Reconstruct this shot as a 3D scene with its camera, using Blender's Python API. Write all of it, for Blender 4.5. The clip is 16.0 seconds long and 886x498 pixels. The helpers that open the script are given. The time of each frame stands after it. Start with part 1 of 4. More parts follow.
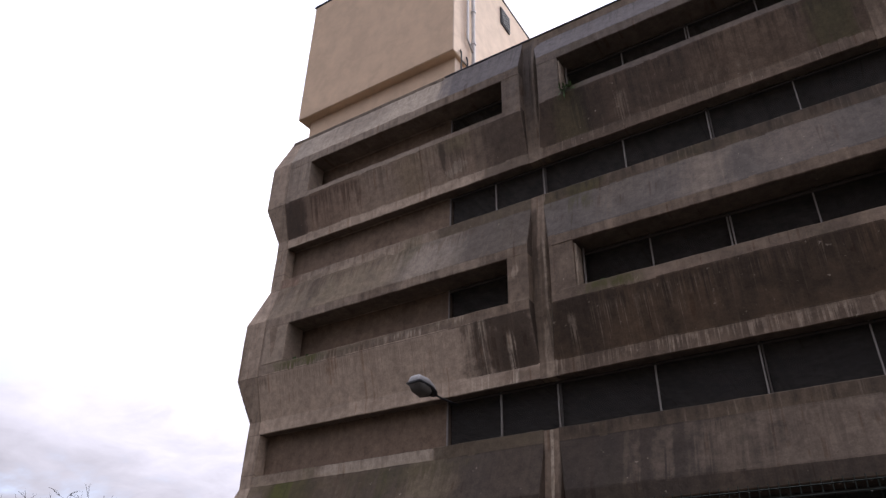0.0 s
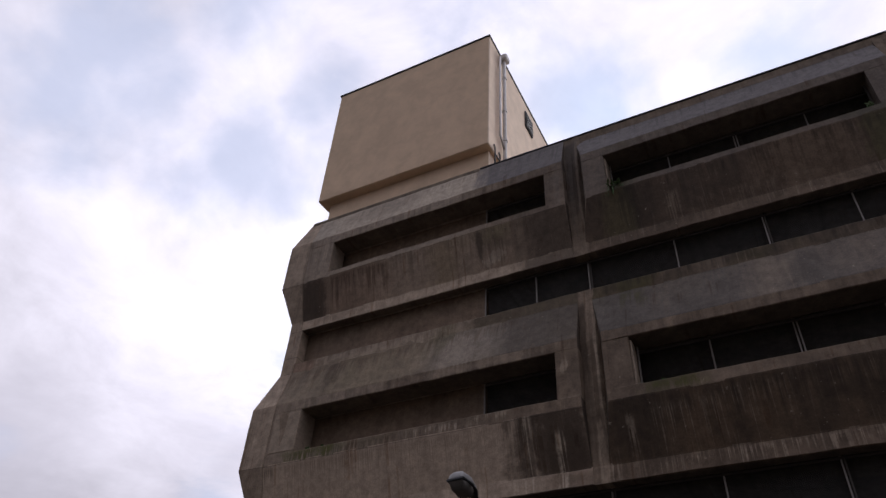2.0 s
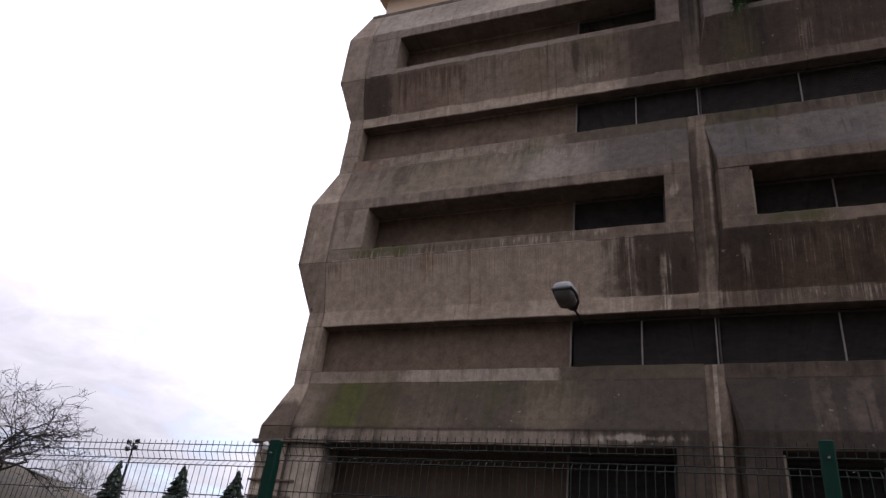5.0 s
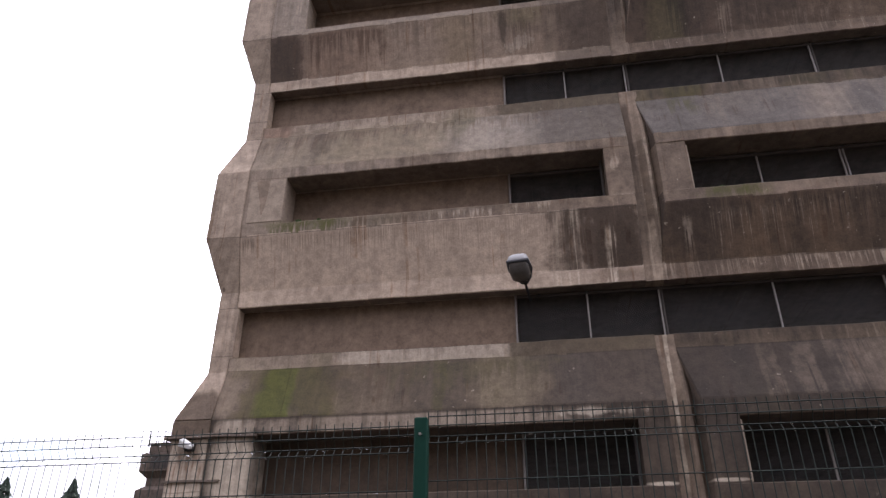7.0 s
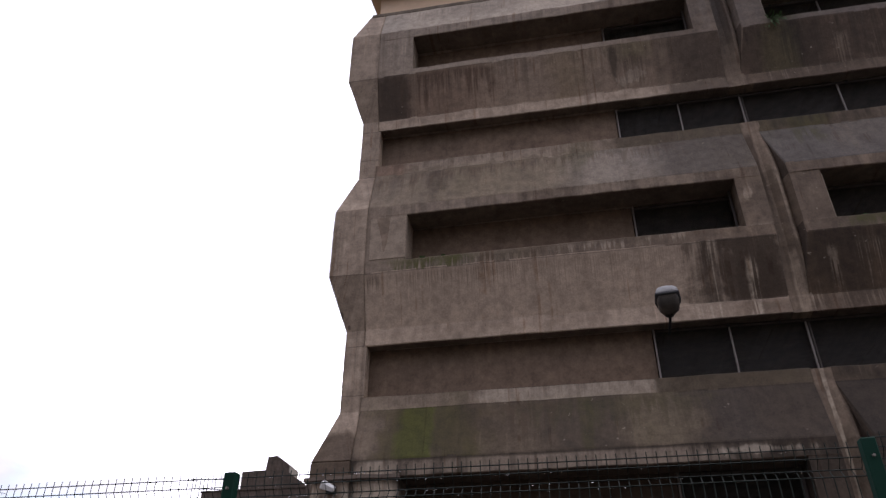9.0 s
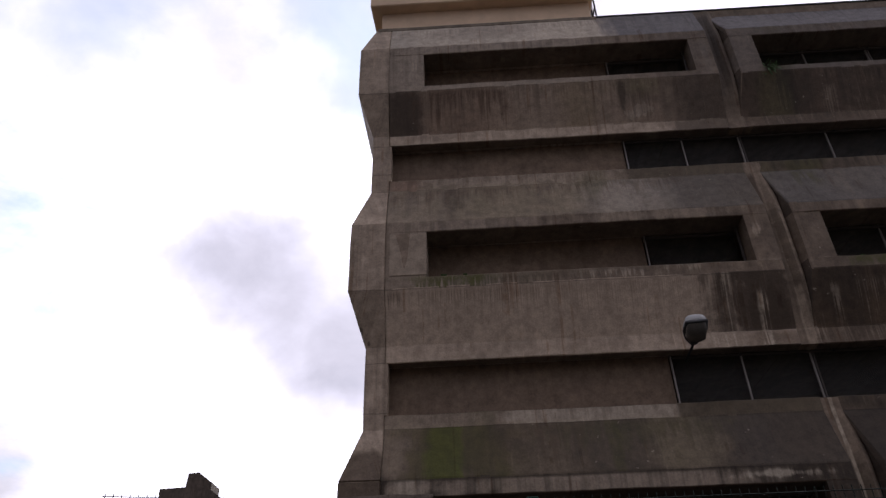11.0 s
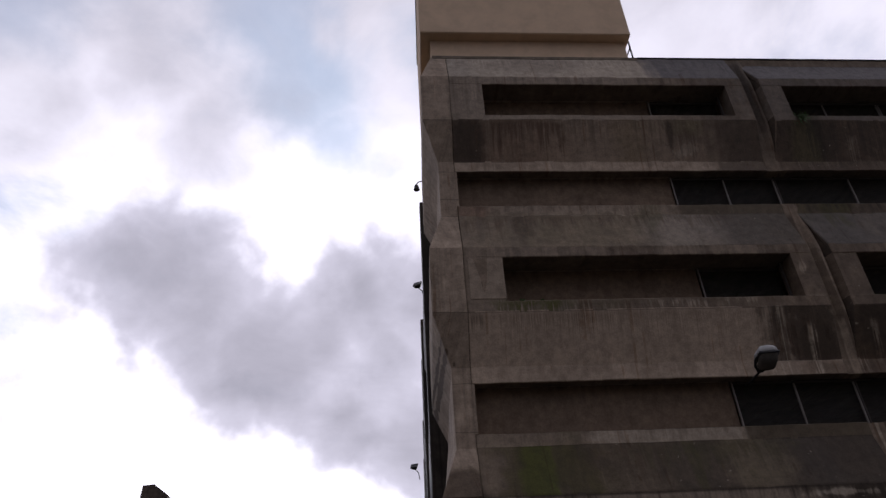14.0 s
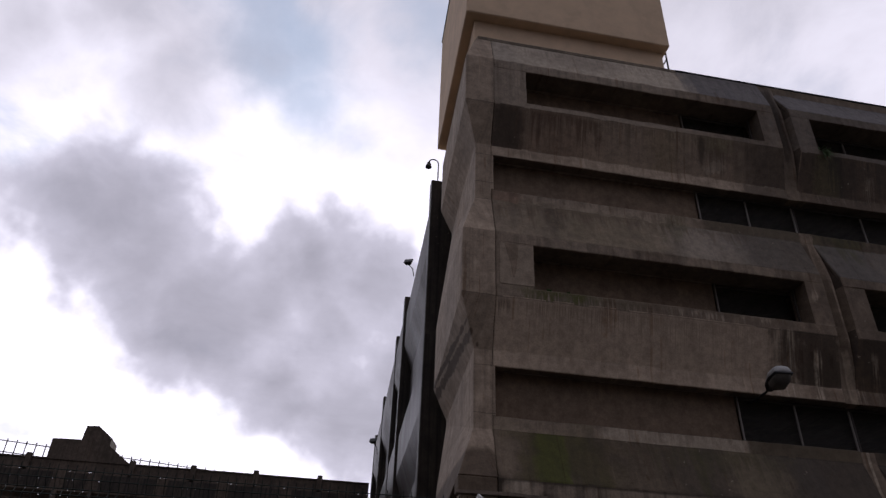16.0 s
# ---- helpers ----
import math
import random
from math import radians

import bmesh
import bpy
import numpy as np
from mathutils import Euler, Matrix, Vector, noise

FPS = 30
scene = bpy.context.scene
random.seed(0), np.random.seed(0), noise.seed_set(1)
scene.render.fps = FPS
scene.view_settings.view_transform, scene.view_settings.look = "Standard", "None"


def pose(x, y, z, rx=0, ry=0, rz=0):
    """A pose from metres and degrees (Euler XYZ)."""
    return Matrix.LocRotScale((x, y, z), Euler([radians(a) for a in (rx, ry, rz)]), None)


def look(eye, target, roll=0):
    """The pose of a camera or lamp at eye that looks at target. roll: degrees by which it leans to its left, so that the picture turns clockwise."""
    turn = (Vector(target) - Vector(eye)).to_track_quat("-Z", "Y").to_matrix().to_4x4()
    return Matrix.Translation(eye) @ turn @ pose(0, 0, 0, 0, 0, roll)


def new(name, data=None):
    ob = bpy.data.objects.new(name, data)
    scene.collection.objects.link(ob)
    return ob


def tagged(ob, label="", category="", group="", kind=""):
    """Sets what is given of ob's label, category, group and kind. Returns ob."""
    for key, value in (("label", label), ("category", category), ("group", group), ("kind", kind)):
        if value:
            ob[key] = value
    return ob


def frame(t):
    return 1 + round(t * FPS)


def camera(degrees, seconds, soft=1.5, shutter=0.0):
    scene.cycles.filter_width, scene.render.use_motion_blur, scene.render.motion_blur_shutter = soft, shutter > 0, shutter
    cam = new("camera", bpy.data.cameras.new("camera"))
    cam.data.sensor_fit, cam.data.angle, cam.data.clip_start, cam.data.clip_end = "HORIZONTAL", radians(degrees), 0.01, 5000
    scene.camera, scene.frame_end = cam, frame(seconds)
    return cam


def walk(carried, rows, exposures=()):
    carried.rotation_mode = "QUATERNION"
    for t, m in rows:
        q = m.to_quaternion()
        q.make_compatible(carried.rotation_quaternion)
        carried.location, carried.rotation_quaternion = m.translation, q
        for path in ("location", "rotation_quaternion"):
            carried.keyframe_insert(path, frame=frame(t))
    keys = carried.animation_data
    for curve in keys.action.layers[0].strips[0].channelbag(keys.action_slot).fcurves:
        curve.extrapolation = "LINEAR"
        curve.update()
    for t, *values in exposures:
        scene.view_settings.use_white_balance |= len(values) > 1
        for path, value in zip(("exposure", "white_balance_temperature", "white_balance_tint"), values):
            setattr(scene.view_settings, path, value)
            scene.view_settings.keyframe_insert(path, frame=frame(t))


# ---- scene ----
cam = camera(63.4, 16.0, soft=1.4)
PATH = [
    (0, (-0.858, 0.795, 2.018), (-1.791, 2.229, 3.053), 1.2),
    (0.5, (-1.315, 0.829, 2.039), (-2.173, 2.198, 3.218), 3.6),
    (1, (-1.825, 0.862, 2.025), (-2.59, 2.154, 3.345), 2.1),
    (1.5, (-2.303, 0.773, 1.948), (-3.081, 2.044, 3.282), 5.3),
    (2, (-2.894, 0.734, 1.919), (-3.649, 2.06, 3.211), 3.6),
    (2.5, (-3.47, 0.68, 1.858), (-4.23, 2.034, 3.12), 3.4),
    (3, (-4.138, 0.665, 1.793), (-4.869, 2.141, 2.927), 3.2),
    (3.5, (-4.69, 0.62, 1.666), (-5.456, 2.135, 2.724), 0.9),
    (4, (-5.125, 0.707, 1.548), (-5.936, 2.257, 2.517), 4.5),
    (6.5, (-7.716, 1.042, 1.551), (-8.127, 2.726, 2.548), 2.6),
    (7, (-8.205, 1.19, 1.573), (-8.48, 2.925, 2.53), 0.0),
    (7.5, (-8.674, 1.242, 1.585), (-8.956, 2.983, 2.527), 1.7),
    (8, (-9.186, 1.246, 1.581), (-9.438, 2.99, 2.526), -1.0),
    (8.5, (-9.709, 1.181, 1.519), (-10.05, 2.855, 2.559), 0.1),
    (11, (-12.481, 0.802, 1.572), (-12.541, 2.472, 2.672), -1.8),
    (11.5, (-12.954, 0.615, 1.601), (-12.973, 2.251, 2.752), -2.6),
    (12, (-13.51, 0.277, 1.578), (-13.611, 1.877, 2.775), -1.8),
    (12.5, (-13.995, 0.139, 1.566), (-14.023, 1.793, 2.691), 0.7),
    (13, (-14.322, 0.266, 1.635), (-14.198, 1.842, 2.86), -1.6),
    (13.5, (-14.867, 0.287, 1.639), (-14.639, 1.831, 2.889), -2.3),
    (14, (-15.645, 0.16, 1.605), (-15.489, 1.813, 2.721), -3.7),
    (14.5, (-16.1, 0.13, 1.611), (-15.896, 1.769, 2.739), 0.7),
    (15, (-16.556, 0.228, 1.546), (-16.32, 1.893, 2.628), 1.7),
    (15.5, (-16.856, 0.329, 1.513), (-16.593, 1.985, 2.604), 0.5),
    (16, (-17.251, 0.42, 1.498), (-16.968, 2.08, 2.576), 2.1),
]
EXPOSURES = [(0.0, 1.1), (0.5, 1.1), (1.0, 0.55), (1.5, 0.25), (2.0, 0.25), (2.5, 0.25), (3.0, 0.45), (3.5, 0.85), (4.0, 1.0), (6.5, 0.8), (7.0, 1.95), (7.5, 2.12), (8.0, 2.15), (8.5, 1.6), (11.0, 0.4), (11.5, 0.3), (12.0, 0.0), (12.5, -0.5), (13.0, -0.15), (14.0, -0.22), (15.0, -0.38), (16.0, -0.35)]
walk(cam, [(t, look(eye, target, roll)) for t, eye, target, roll in PATH], EXPOSURES)


# ---------------------------------------------------------------- nodes
class Nodes:
    """A short way to write shader node trees."""

    def __init__(self, tree):
        self.tree = tree
        tree.nodes.clear()

    def add(self, kind, *inputs, **fields):
        node = self.tree.nodes.new(kind)
        for key, value in fields.items():
            setattr(node, key, value)
        for k, value in enumerate(inputs):
            self.put(node.inputs[k], value)
        return node

    def put(self, socket, value):
        if value is None:
            return
        if isinstance(value, bpy.types.NodeSocket):
            self.tree.links.new(value, socket)
        else:
            socket.default_value = value

    def math(self, op, a, b=None, c=None, clamp=False):
        return self.add("ShaderNodeMath", a, b, c, operation=op, use_clamp=clamp).outputs[0]

    def vec(self, op, a, b=None):
        node = self.add("ShaderNodeVectorMath", a, b, operation=op)
        return node.outputs["Value"] if op in ("DOT_PRODUCT", "LENGTH", "DISTANCE") else node.outputs[0]

    def scaled(self, v, s):
        return self.vec("MULTIPLY", v, s)

    def noise(self, v, scale, detail=4.0, rough=0.55, distortion=0.0):
        node = self.add("ShaderNodeTexNoise")
        for key, value in (("Vector", v), ("Scale", scale), ("Detail", detail), ("Roughness", rough), ("Distortion", distortion)):
            self.put(node.inputs[key], value)
        return node.outputs["Fac"]

    def step(self, v, lo, hi, to_lo=0.0, to_hi=1.0):
        node = self.add("ShaderNodeMapRange", v, lo, hi, to_lo, to_hi, interpolation_type="SMOOTHSTEP")
        return node.outputs[0]

    def mix(self, f, a, b, blend="MIX"):
        node = self.add("ShaderNodeMix", data_type="RGBA", blend_type=blend)
        self.put(node.inputs["Factor"], f)
        for key, value in ((6, a), (7, b)):
            self.put(node.inputs[key], (*value, 1.0) if isinstance(value, tuple) and len(value) == 3 else value)
        return node.outputs[2]

    def xyz(self, v):
        node = self.add("ShaderNodeSeparateXYZ", v)
        return node.outputs[0], node.outputs[1], node.outputs[2]

    def join(self, x, y, z):
        return self.add("ShaderNodeCombineXYZ", x, y, z).outputs[0]


def surface(n, colour, rough, height=None, strength=0.3, distance=0.01, metallic=0.0, spec=0.5):
    b = n.add("ShaderNodeBsdfPrincipled")
    n.put(b.inputs["Base Color"], (*colour, 1.0) if isinstance(colour, tuple) else colour)
    n.put(b.inputs["Roughness"], rough)
    n.put(b.inputs["Metallic"], metallic)
    n.put(b.inputs["Specular IOR Level"], spec)
    if height is not None:
        bump = n.add("ShaderNodeBump")
        n.put(bump.inputs["Strength"], strength)
        n.put(bump.inputs["Distance"], distance)
        n.put(bump.inputs["Height"], height)
        n.put(b.inputs["Normal"], bump.outputs[0])
    out = n.add("ShaderNodeOutputMaterial")
    n.tree.links.new(b.outputs[0], out.inputs[0])
    return b


def material(name):
    m = bpy.data.materials.new(name)
    m.use_nodes = True
    return m, Nodes(m.node_tree)


# ---------------------------------------------------------------- world and sun
SUN_AZ, SUN_EL = radians(25), radians(30)
world = bpy.data.worlds.new("overcast_sky")
scene.world = world
world.use_nodes = True
w = Nodes(world.node_tree)
way = w.add("ShaderNodeTexCoord").outputs["Generated"]
dx, dy, dz = w.xyz(way)
sky = w.add("ShaderNodeTexSky", sky_type="NISHITA", sun_disc=False, sun_elevation=SUN_EL, sun_rotation=SUN_AZ).outputs[0]
lift = w.math("MAXIMUM", w.math("ADD", dz, 0.18), 0.05)
flat = w.join(w.math("DIVIDE", dx, lift), w.math("DIVIDE", dy, lift), 0.0)
broad = w.noise(flat, 1.5, 6.0, 0.55, 0.4)
fine = w.noise(flat, 4.5, 6.0, 0.6, 0.3)
cover = w.step(w.math("ADD", w.math("MULTIPLY", broad, 0.75), w.math("MULTIPLY", fine, 0.25)), 0.28, 0.50)


def towards(az, el):
    a, e = radians(az), radians(el)
    return (math.sin(a) * math.cos(e), math.cos(a) * math.cos(e), math.sin(e))


# a heavy grey cloud bank low beside the sun, its edge broken by noise
edge = w.math("ADD", w.math("MULTIPLY", w.math("SUBTRACT", w.noise(way, 7.0, 3.0, 0.5, 0.25), 0.5), 0.15), w.math("MULTIPLY", w.math("SUBTRACT", w.noise(way, 15.0, 4.0, 0.52, 0.1), 0.5), 0.085))
bank = None
for az, el, size in ((-23, 31.5, 0.092), (-20, 30.5, 0.106), (-16, 28, 0.106), (-11.5, 25.3, 0.105), (-2.5, 31, 0.086), (2.5, 29, 0.089), (-5.5, 26.5, 0.094), (0, 25, 0.099), (-3, 21.5, 0.084), (3, 20.5, 0.099), (8, 19, 0.104), (17, 20, 0.134)):
    d = w.math("SUBTRACT", w.math("ADD", w.vec("DISTANCE", way, towards(az, el)), edge), size)
    bank = d if bank is None else w.math("SMOOTH_MIN", bank, d, 0.06)
core = w.step(bank, 0.0, -0.09)
bank = w.step(bank, 0.014, -0.034)
veil = None
for az, el, size in ((-24, 45, 0.10), (-18, 42.5, 0.09), (-31, 41, 0.06), (-48.4, 23.5, 0.05), (-45.0, 23.0, 0.055), (-62, 19, 0.09)):
    d = w.math("SUBTRACT", w.math("ADD", w.vec("DISTANCE", way, towards(az, el)), w.math("MULTIPLY", edge, 1.3)), size)
    veil = d if veil is None else w.math("MINIMUM", veil, d)
veil = w.math("MULTIPLY", w.step(veil, 0.06, -0.1), 0.55)
near_sun = w.vec("DOT_PRODUCT", way, (math.sin(SUN_AZ) * math.cos(SUN_EL), math.cos(SUN_AZ) * math.cos(SUN_EL), math.sin(SUN_EL)))
ahead = w.step(near_sun, -0.35, 0.85)
low_sun = w.vec("DOT_PRODUCT", way, towards(-6, 15))
high = w.math("MAXIMUM", dz, 0.0)
rear = w.math("ADD", 0.08, w.math("MULTIPLY", high, 0.55))
front = w.math("MULTIPLY", w.math("ADD", 1.2, w.math("MULTIPLY", w.step(low_sun, 0.78, 1.0), 0.65)), w.step(dz, 0.58, 0.80, 1.0, 0.76))
veiled = w.math("MAXIMUM", w.step(dz, 0.14, 0.50, 0.42, 1.0), w.step(low_sun, 0.82, 0.96, 0.0, 1.0))
front = w.math("MULTIPLY", front, veiled)
glow = w.math("ADD", w.math("MULTIPLY", rear, w.math("SUBTRACT", 1.0, ahead)), w.math("MULTIPLY", front, ahead))
lit = w.math("MULTIPLY", glow, w.math("ADD", 0.60, w.math("MULTIPLY", fine, 0.74)))
cloud = w.mix(1.0, w.join(lit, lit, lit), (0.96, 0.925, 1.08), "MULTIPLY")
blue = w.mix(1.0, sky, (0.16, 0.16, 0.16), "MULTIPLY")
blue = w.mix(0.8, blue, w.mix(w.step(low_sun, 0.72, 0.88), (0.47, 0.53, 0.73), (0.50, 0.66, 0.92)))
gap = None
for az, el, size in ((-9, 46.5, 0.075), (-13, 51, 0.075), (-5, 43, 0.05), (-53, 45, 0.07), (-61, 46.5, 0.08), (-71, 43, 0.06), (-68, 49, 0.08), (-58, 53, 0.06), (-46, 49, 0.05), (-37, 47, 0.06), (8, 50, 0.05)):
    d = w.math("SUBTRACT", w.math("ADD", w.vec("DISTANCE", way, towards(az, el)), w.math("MULTIPLY", edge, 1.6)), size)
    gap = d if gap is None else w.math("MINIMUM", gap, d)
cover = w.math("MULTIPLY", cover, w.step(gap, -0.07, 0.07, 0.36, 1.0))
colour = w.mix(cover, blue, cloud)
colour = w.mix(veil, colour, (0.54, 0.52, 0.62))
shade = w.math("SUBTRACT", w.math("ADD", 0.695, w.math("MULTIPLY", fine, 0.23)), w.math("MULTIPLY", core, 0.30))
grey = w.mix(1.0, w.join(shade, shade, shade), (0.97, 0.935, 1.14), "MULTIPLY")
colour = w.mix(w.math("MULTIPLY", bank, 0.93), colour, grey)
back = w.add("ShaderNodeBackground")
w.put(back.inputs[0], colour)
w.put(back.inputs[1], 1.0)
w.tree.links.new(back.outputs[0], w.add("ShaderNodeOutputWorld").inputs[0])

sun = new("sun", bpy.data.lights.new("sun", "SUN"))
sun.data.energy, sun.data.angle, sun.data.color = 1.1, radians(20), (1.0, 0.97, 0.93)
sun.matrix_world = look((0, 0, 0), tuple(-c for c in towards(25, 30)))


# ---------------------------------------------------------------- materials
def concrete(name, pale, dark, stain=0.5, runs=0.5, lime=0.0, moss=0.0, band=(0.0, 1.1, 5.27), patches=(), lines=(), rough=0.85, run_tone=None, speckle=0.27, turn=0.0, drips=(), relief=0.55, chips=0.55):
    """Weathered concrete: cloudy tone, grime, rain runs from the upper edge of each band, white lime runs, algae.
    band: foot, height and repeat of the faces; patches: (x, z, half width, half height, strength, colour, raggedness[, softness]);
    lines: heights of pour joints; drips: (x, half width, top, length, fineness, from, full, strength, colour)."""
    m, n = material(name)
    p = n.add("ShaderNodeNewGeometry").outputs["Position"]
    x, y, z = n.xyz(p)
    along = n.math("ADD", x, n.math("MULTIPLY", y, turn))
    v = n.math("DIVIDE", n.math("FLOORED_MODULO", n.math("SUBTRACT", z, band[0]), band[2]), band[1])

    def strip(k, seed, fall, detail=2.0):
        return n.noise(n.join(n.math("MULTIPLY", along, k), seed, n.math("MULTIPLY", z, fall)), 1.0, detail, 0.55)

    cloudy = n.noise(p, 0.5, 4.0, 0.55)
    blotch = n.noise(p, 1.7, 5.0, 0.6, 0.4)
    mottle = n.noise(p, 6.0, 5.0, 0.65)
    grain = n.noise(p, 30.0, 4.0, 0.65)
    wide, thin, hair = strip(1.0, 3.0, 0.10), strip(7.0, 8.0, 0.16, 4.0), strip(26.0, 5.0, 0.5)
    grime = n.step(n.math("ADD", n.math("MULTIPLY", cloudy, 0.5), n.math("MULTIPLY", wide, 0.5)), 0.40, 0.60, 0.0, stain)
    colour = n.mix(grime, pale, dark)
    colour = n.mix(n.step(blotch, 0.44, 0.66, 0.0, stain * 0.75), colour, tuple(c * 0.72 for c in dark))
    colour = n.mix(n.step(blotch, 0.50, 0.28, 0.0, 0.35), colour, tuple(c * 1.18 for c in pale))
    for px, pz, pw, ph, strength, tone, ragged, *soft in patches:
        du = n.math("DIVIDE", n.math("ABSOLUTE", n.math("SUBTRACT", x, px)), pw)
        dv = n.math("DIVIDE", n.math("ABSOLUTE", n.math("SUBTRACT", z, pz)), ph)
        rag = n.math("ADD", n.math("MULTIPLY", n.math("SUBTRACT", thin, 0.5), 2.4), n.math("MULTIPLY", n.math("SUBTRACT", blotch, 0.5), 4.5))
        d = n.math("ADD", n.vec("LENGTH", n.join(du, n.math("MULTIPLY", dv, 0.75), 0.0)), n.math("MULTIPLY", rag, ragged))
        edge_ = soft[0] if soft else 0.40
        colour = n.mix(n.step(d, 1.0 + edge_, 1.0 - edge_, 0.0, strength), colour, tone)
    if runs:
        tone = run_tone or tuple(c * 0.5 for c in dark)
        reach = n.math("ADD", n.math("SUBTRACT", v, 1.0), n.math("MULTIPLY", wide, 1.25))
        colour = n.mix(n.math("MULTIPLY", n.math("MULTIPLY", n.step(thin, 0.44, 0.66), n.step(reach, -0.5, 0.25)), runs), colour, tone)
        colour = n.mix(n.math("MULTIPLY", n.math("MULTIPLY", n.step(hair, 0.50, 0.68), n.step(reach, -0.35, 0.45)), runs * 0.4), colour, tone)
    if lime:
        where = n.math("MULTIPLY", n.step(strip(0.9, 21.0, 0.05), 0.36, 0.56), n.step(strip(3.5, 27.0, 1.4, 3.0), 0.36, 0.56))
        colour = n.mix(n.math("MULTIPLY", n.math("MULTIPLY", n.step(strip(20.0, 33.0, 0.9, 3.0), 0.56, 0.68), where), lime), colour, (0.36, 0.30, 0.25))
    for k, (px, pw, top, length, fine_, lo, hi, strength, tone) in enumerate(drips):
        # runs of uneven length that hang from one edge
        comb = n.noise(n.join(n.math("MULTIPLY", along, fine_ * 1.5), 40.0 + 3.1 * k, n.math("MULTIPLY", z, 0.5)), 1.0, 3.0, 0.62)
        ragged = n.math("ADD", n.math("MULTIPLY", n.math("SUBTRACT", thin, 0.5), 1.2), n.math("MULTIPLY", n.math("SUBTRACT", blotch, 0.5), 2.2))
        side = n.math("ADD", n.math("DIVIDE", n.math("ABSOLUTE", n.math("SUBTRACT", x, px)), pw), ragged)
        down = n.math("ADD", n.math("DIVIDE", n.math("SUBTRACT", top, z), length), n.math("MULTIPLY", n.math("SUBTRACT", blotch, 0.5), 0.9))
        reach = n.math("SUBTRACT", n.step(comb, lo, hi), down)
        broken = n.step(n.math("ADD", n.math("MULTIPLY", mottle, 0.55), n.math("MULTIPLY", blotch, 0.45)), 0.36, 0.56, 0.35 if fine_ > 6.5 else 0.85, 1.0)
        start = n.step(n.math("ADD", z, n.math("MULTIPLY", n.math("SUBTRACT", comb, 0.5), 0.5 * min(length, 0.6))), top + 0.05, top - 0.12)
        f = n.math("MULTIPLY", n.math("MULTIPLY", n.step(reach, -0.15, 0.45), n.step(side, 1.35, 0.65)), n.math("MULTIPLY", broken, start))
        colour = n.mix(n.math("MULTIPLY", f, strength), colour, tone)
    if moss:
        green = n.noise(n.join(n.math("MULTIPLY", along, 0.7), 11.0, n.math("MULTIPLY", z, 0.4)), 1.0, 4.0, 0.6)
        colour = n.mix(n.step(green, 0.54, 0.70, 0.0, moss), colour, (0.080, 0.076, 0.028))
    if chips:  # crisp rust-brown trickles, dark pits and small pale spalls
        trickle = n.math("MULTIPLY", n.step(strip(10.0, 51.0, 0.30, 3.0), 0.57, 0.63), n.step(n.noise(p, 1.3, 4.0, 0.6), 0.50, 0.60))
        colour = n.mix(n.math("MULTIPLY", trickle, 0.7), colour, n.mix(1.0, colour, (0.66, 0.55, 0.47), "MULTIPLY"))
        pale_run = n.math("MULTIPLY", n.step(strip(13.0, 63.0, 0.45, 3.0), 0.60, 0.66), n.step(n.noise(p, 1.1, 4.0, 0.6, 0.3), 0.52, 0.62))
        colour = n.mix(n.math("MULTIPLY", pale_run, 0.6), colour, n.mix(1.0, colour, (1.45, 1.42, 1.38), "MULTIPLY"))
        pit = n.math("MULTIPLY", n.step(n.noise(p, 17.0, 3.0, 0.55), 0.66, 0.71), n.step(blotch, 0.46, 0.58))
        colour = n.mix(n.math("MULTIPLY", pit, 0.5), colour, n.mix(1.0, colour, (0.5, 0.45, 0.42), "MULTIPLY"))
        spall = n.math("MULTIPLY", n.step(n.noise(p, 11.0, 2.0, 0.5), 0.70, 0.76), n.step(cloudy, 0.48, 0.60))
        colour = n.mix(n.math("MULTIPLY", spall, chips), colour, (0.42, 0.37, 0.32))
    crack = None
    for lz in lines:
        wave = n.math("ADD", z, n.math("MULTIPLY", n.math("SUBTRACT", n.noise(p, 3.0, 4.0), 0.5), 0.05))
        near = n.step(n.math("ABSOLUTE", n.math("SUBTRACT", wave, lz)), 0.014, 0.004)
        crack = near if crack is None else n.math("MAXIMUM", crack, near)
    if crack is not None:
        colour = n.mix(n.math("MULTIPLY", crack, 0.42), colour, (0.03, 0.025, 0.02))
    speck = n.math("ADD", n.math("MULTIPLY", mottle, 0.6), n.math("MULTIPLY", grain, 0.4))
    tint = n.step(speck, 0.30, 0.70, 1.0 - speckle, 1.0 + speckle)
    colour = n.mix(1.0, colour, n.join(n.math("MULTIPLY", tint, 1.042), tint, n.math("MULTIPLY", tint, 0.895)), "MULTIPLY")
    height = n.math("ADD", n.math("MULTIPLY", mottle, 0.9), n.math("MULTIPLY", grain, 0.4))
    surface(n, colour, n.math("SUBTRACT", rough, n.math("MULTIPLY", grime, 0.15)), height, relief, 0.014, spec=0.3)
    return m


def plain(name, colour, rough, vary=0.25, scale=6.0, metallic=0.0, bump=0.15, spec=0.5):
    """Paint, metal or plastic with faint dirt."""
    m, n = material(name)
    p = n.add("ShaderNodeNewGeometry").outputs["Position"]
    f = n.noise(p, scale, 5.0, 0.6)
    g = n.noise(p, scale * 9, 3.0, 0.6)
    c = n.mix(n.step(f, 0.35, 0.7, 0.0, vary), colour, tuple(v * 0.5 for v in colour))
    c = n.mix(n.step(g, 0.4, 0.8, 0.0, vary * 0.6), c, tuple(min(1.0, v * 1.4) for v in colour))
    surface(n, c, n.math("ADD", rough, n.math("MULTIPLY", f, 0.15)), g, bump, 0.003, metallic, spec)
    return m


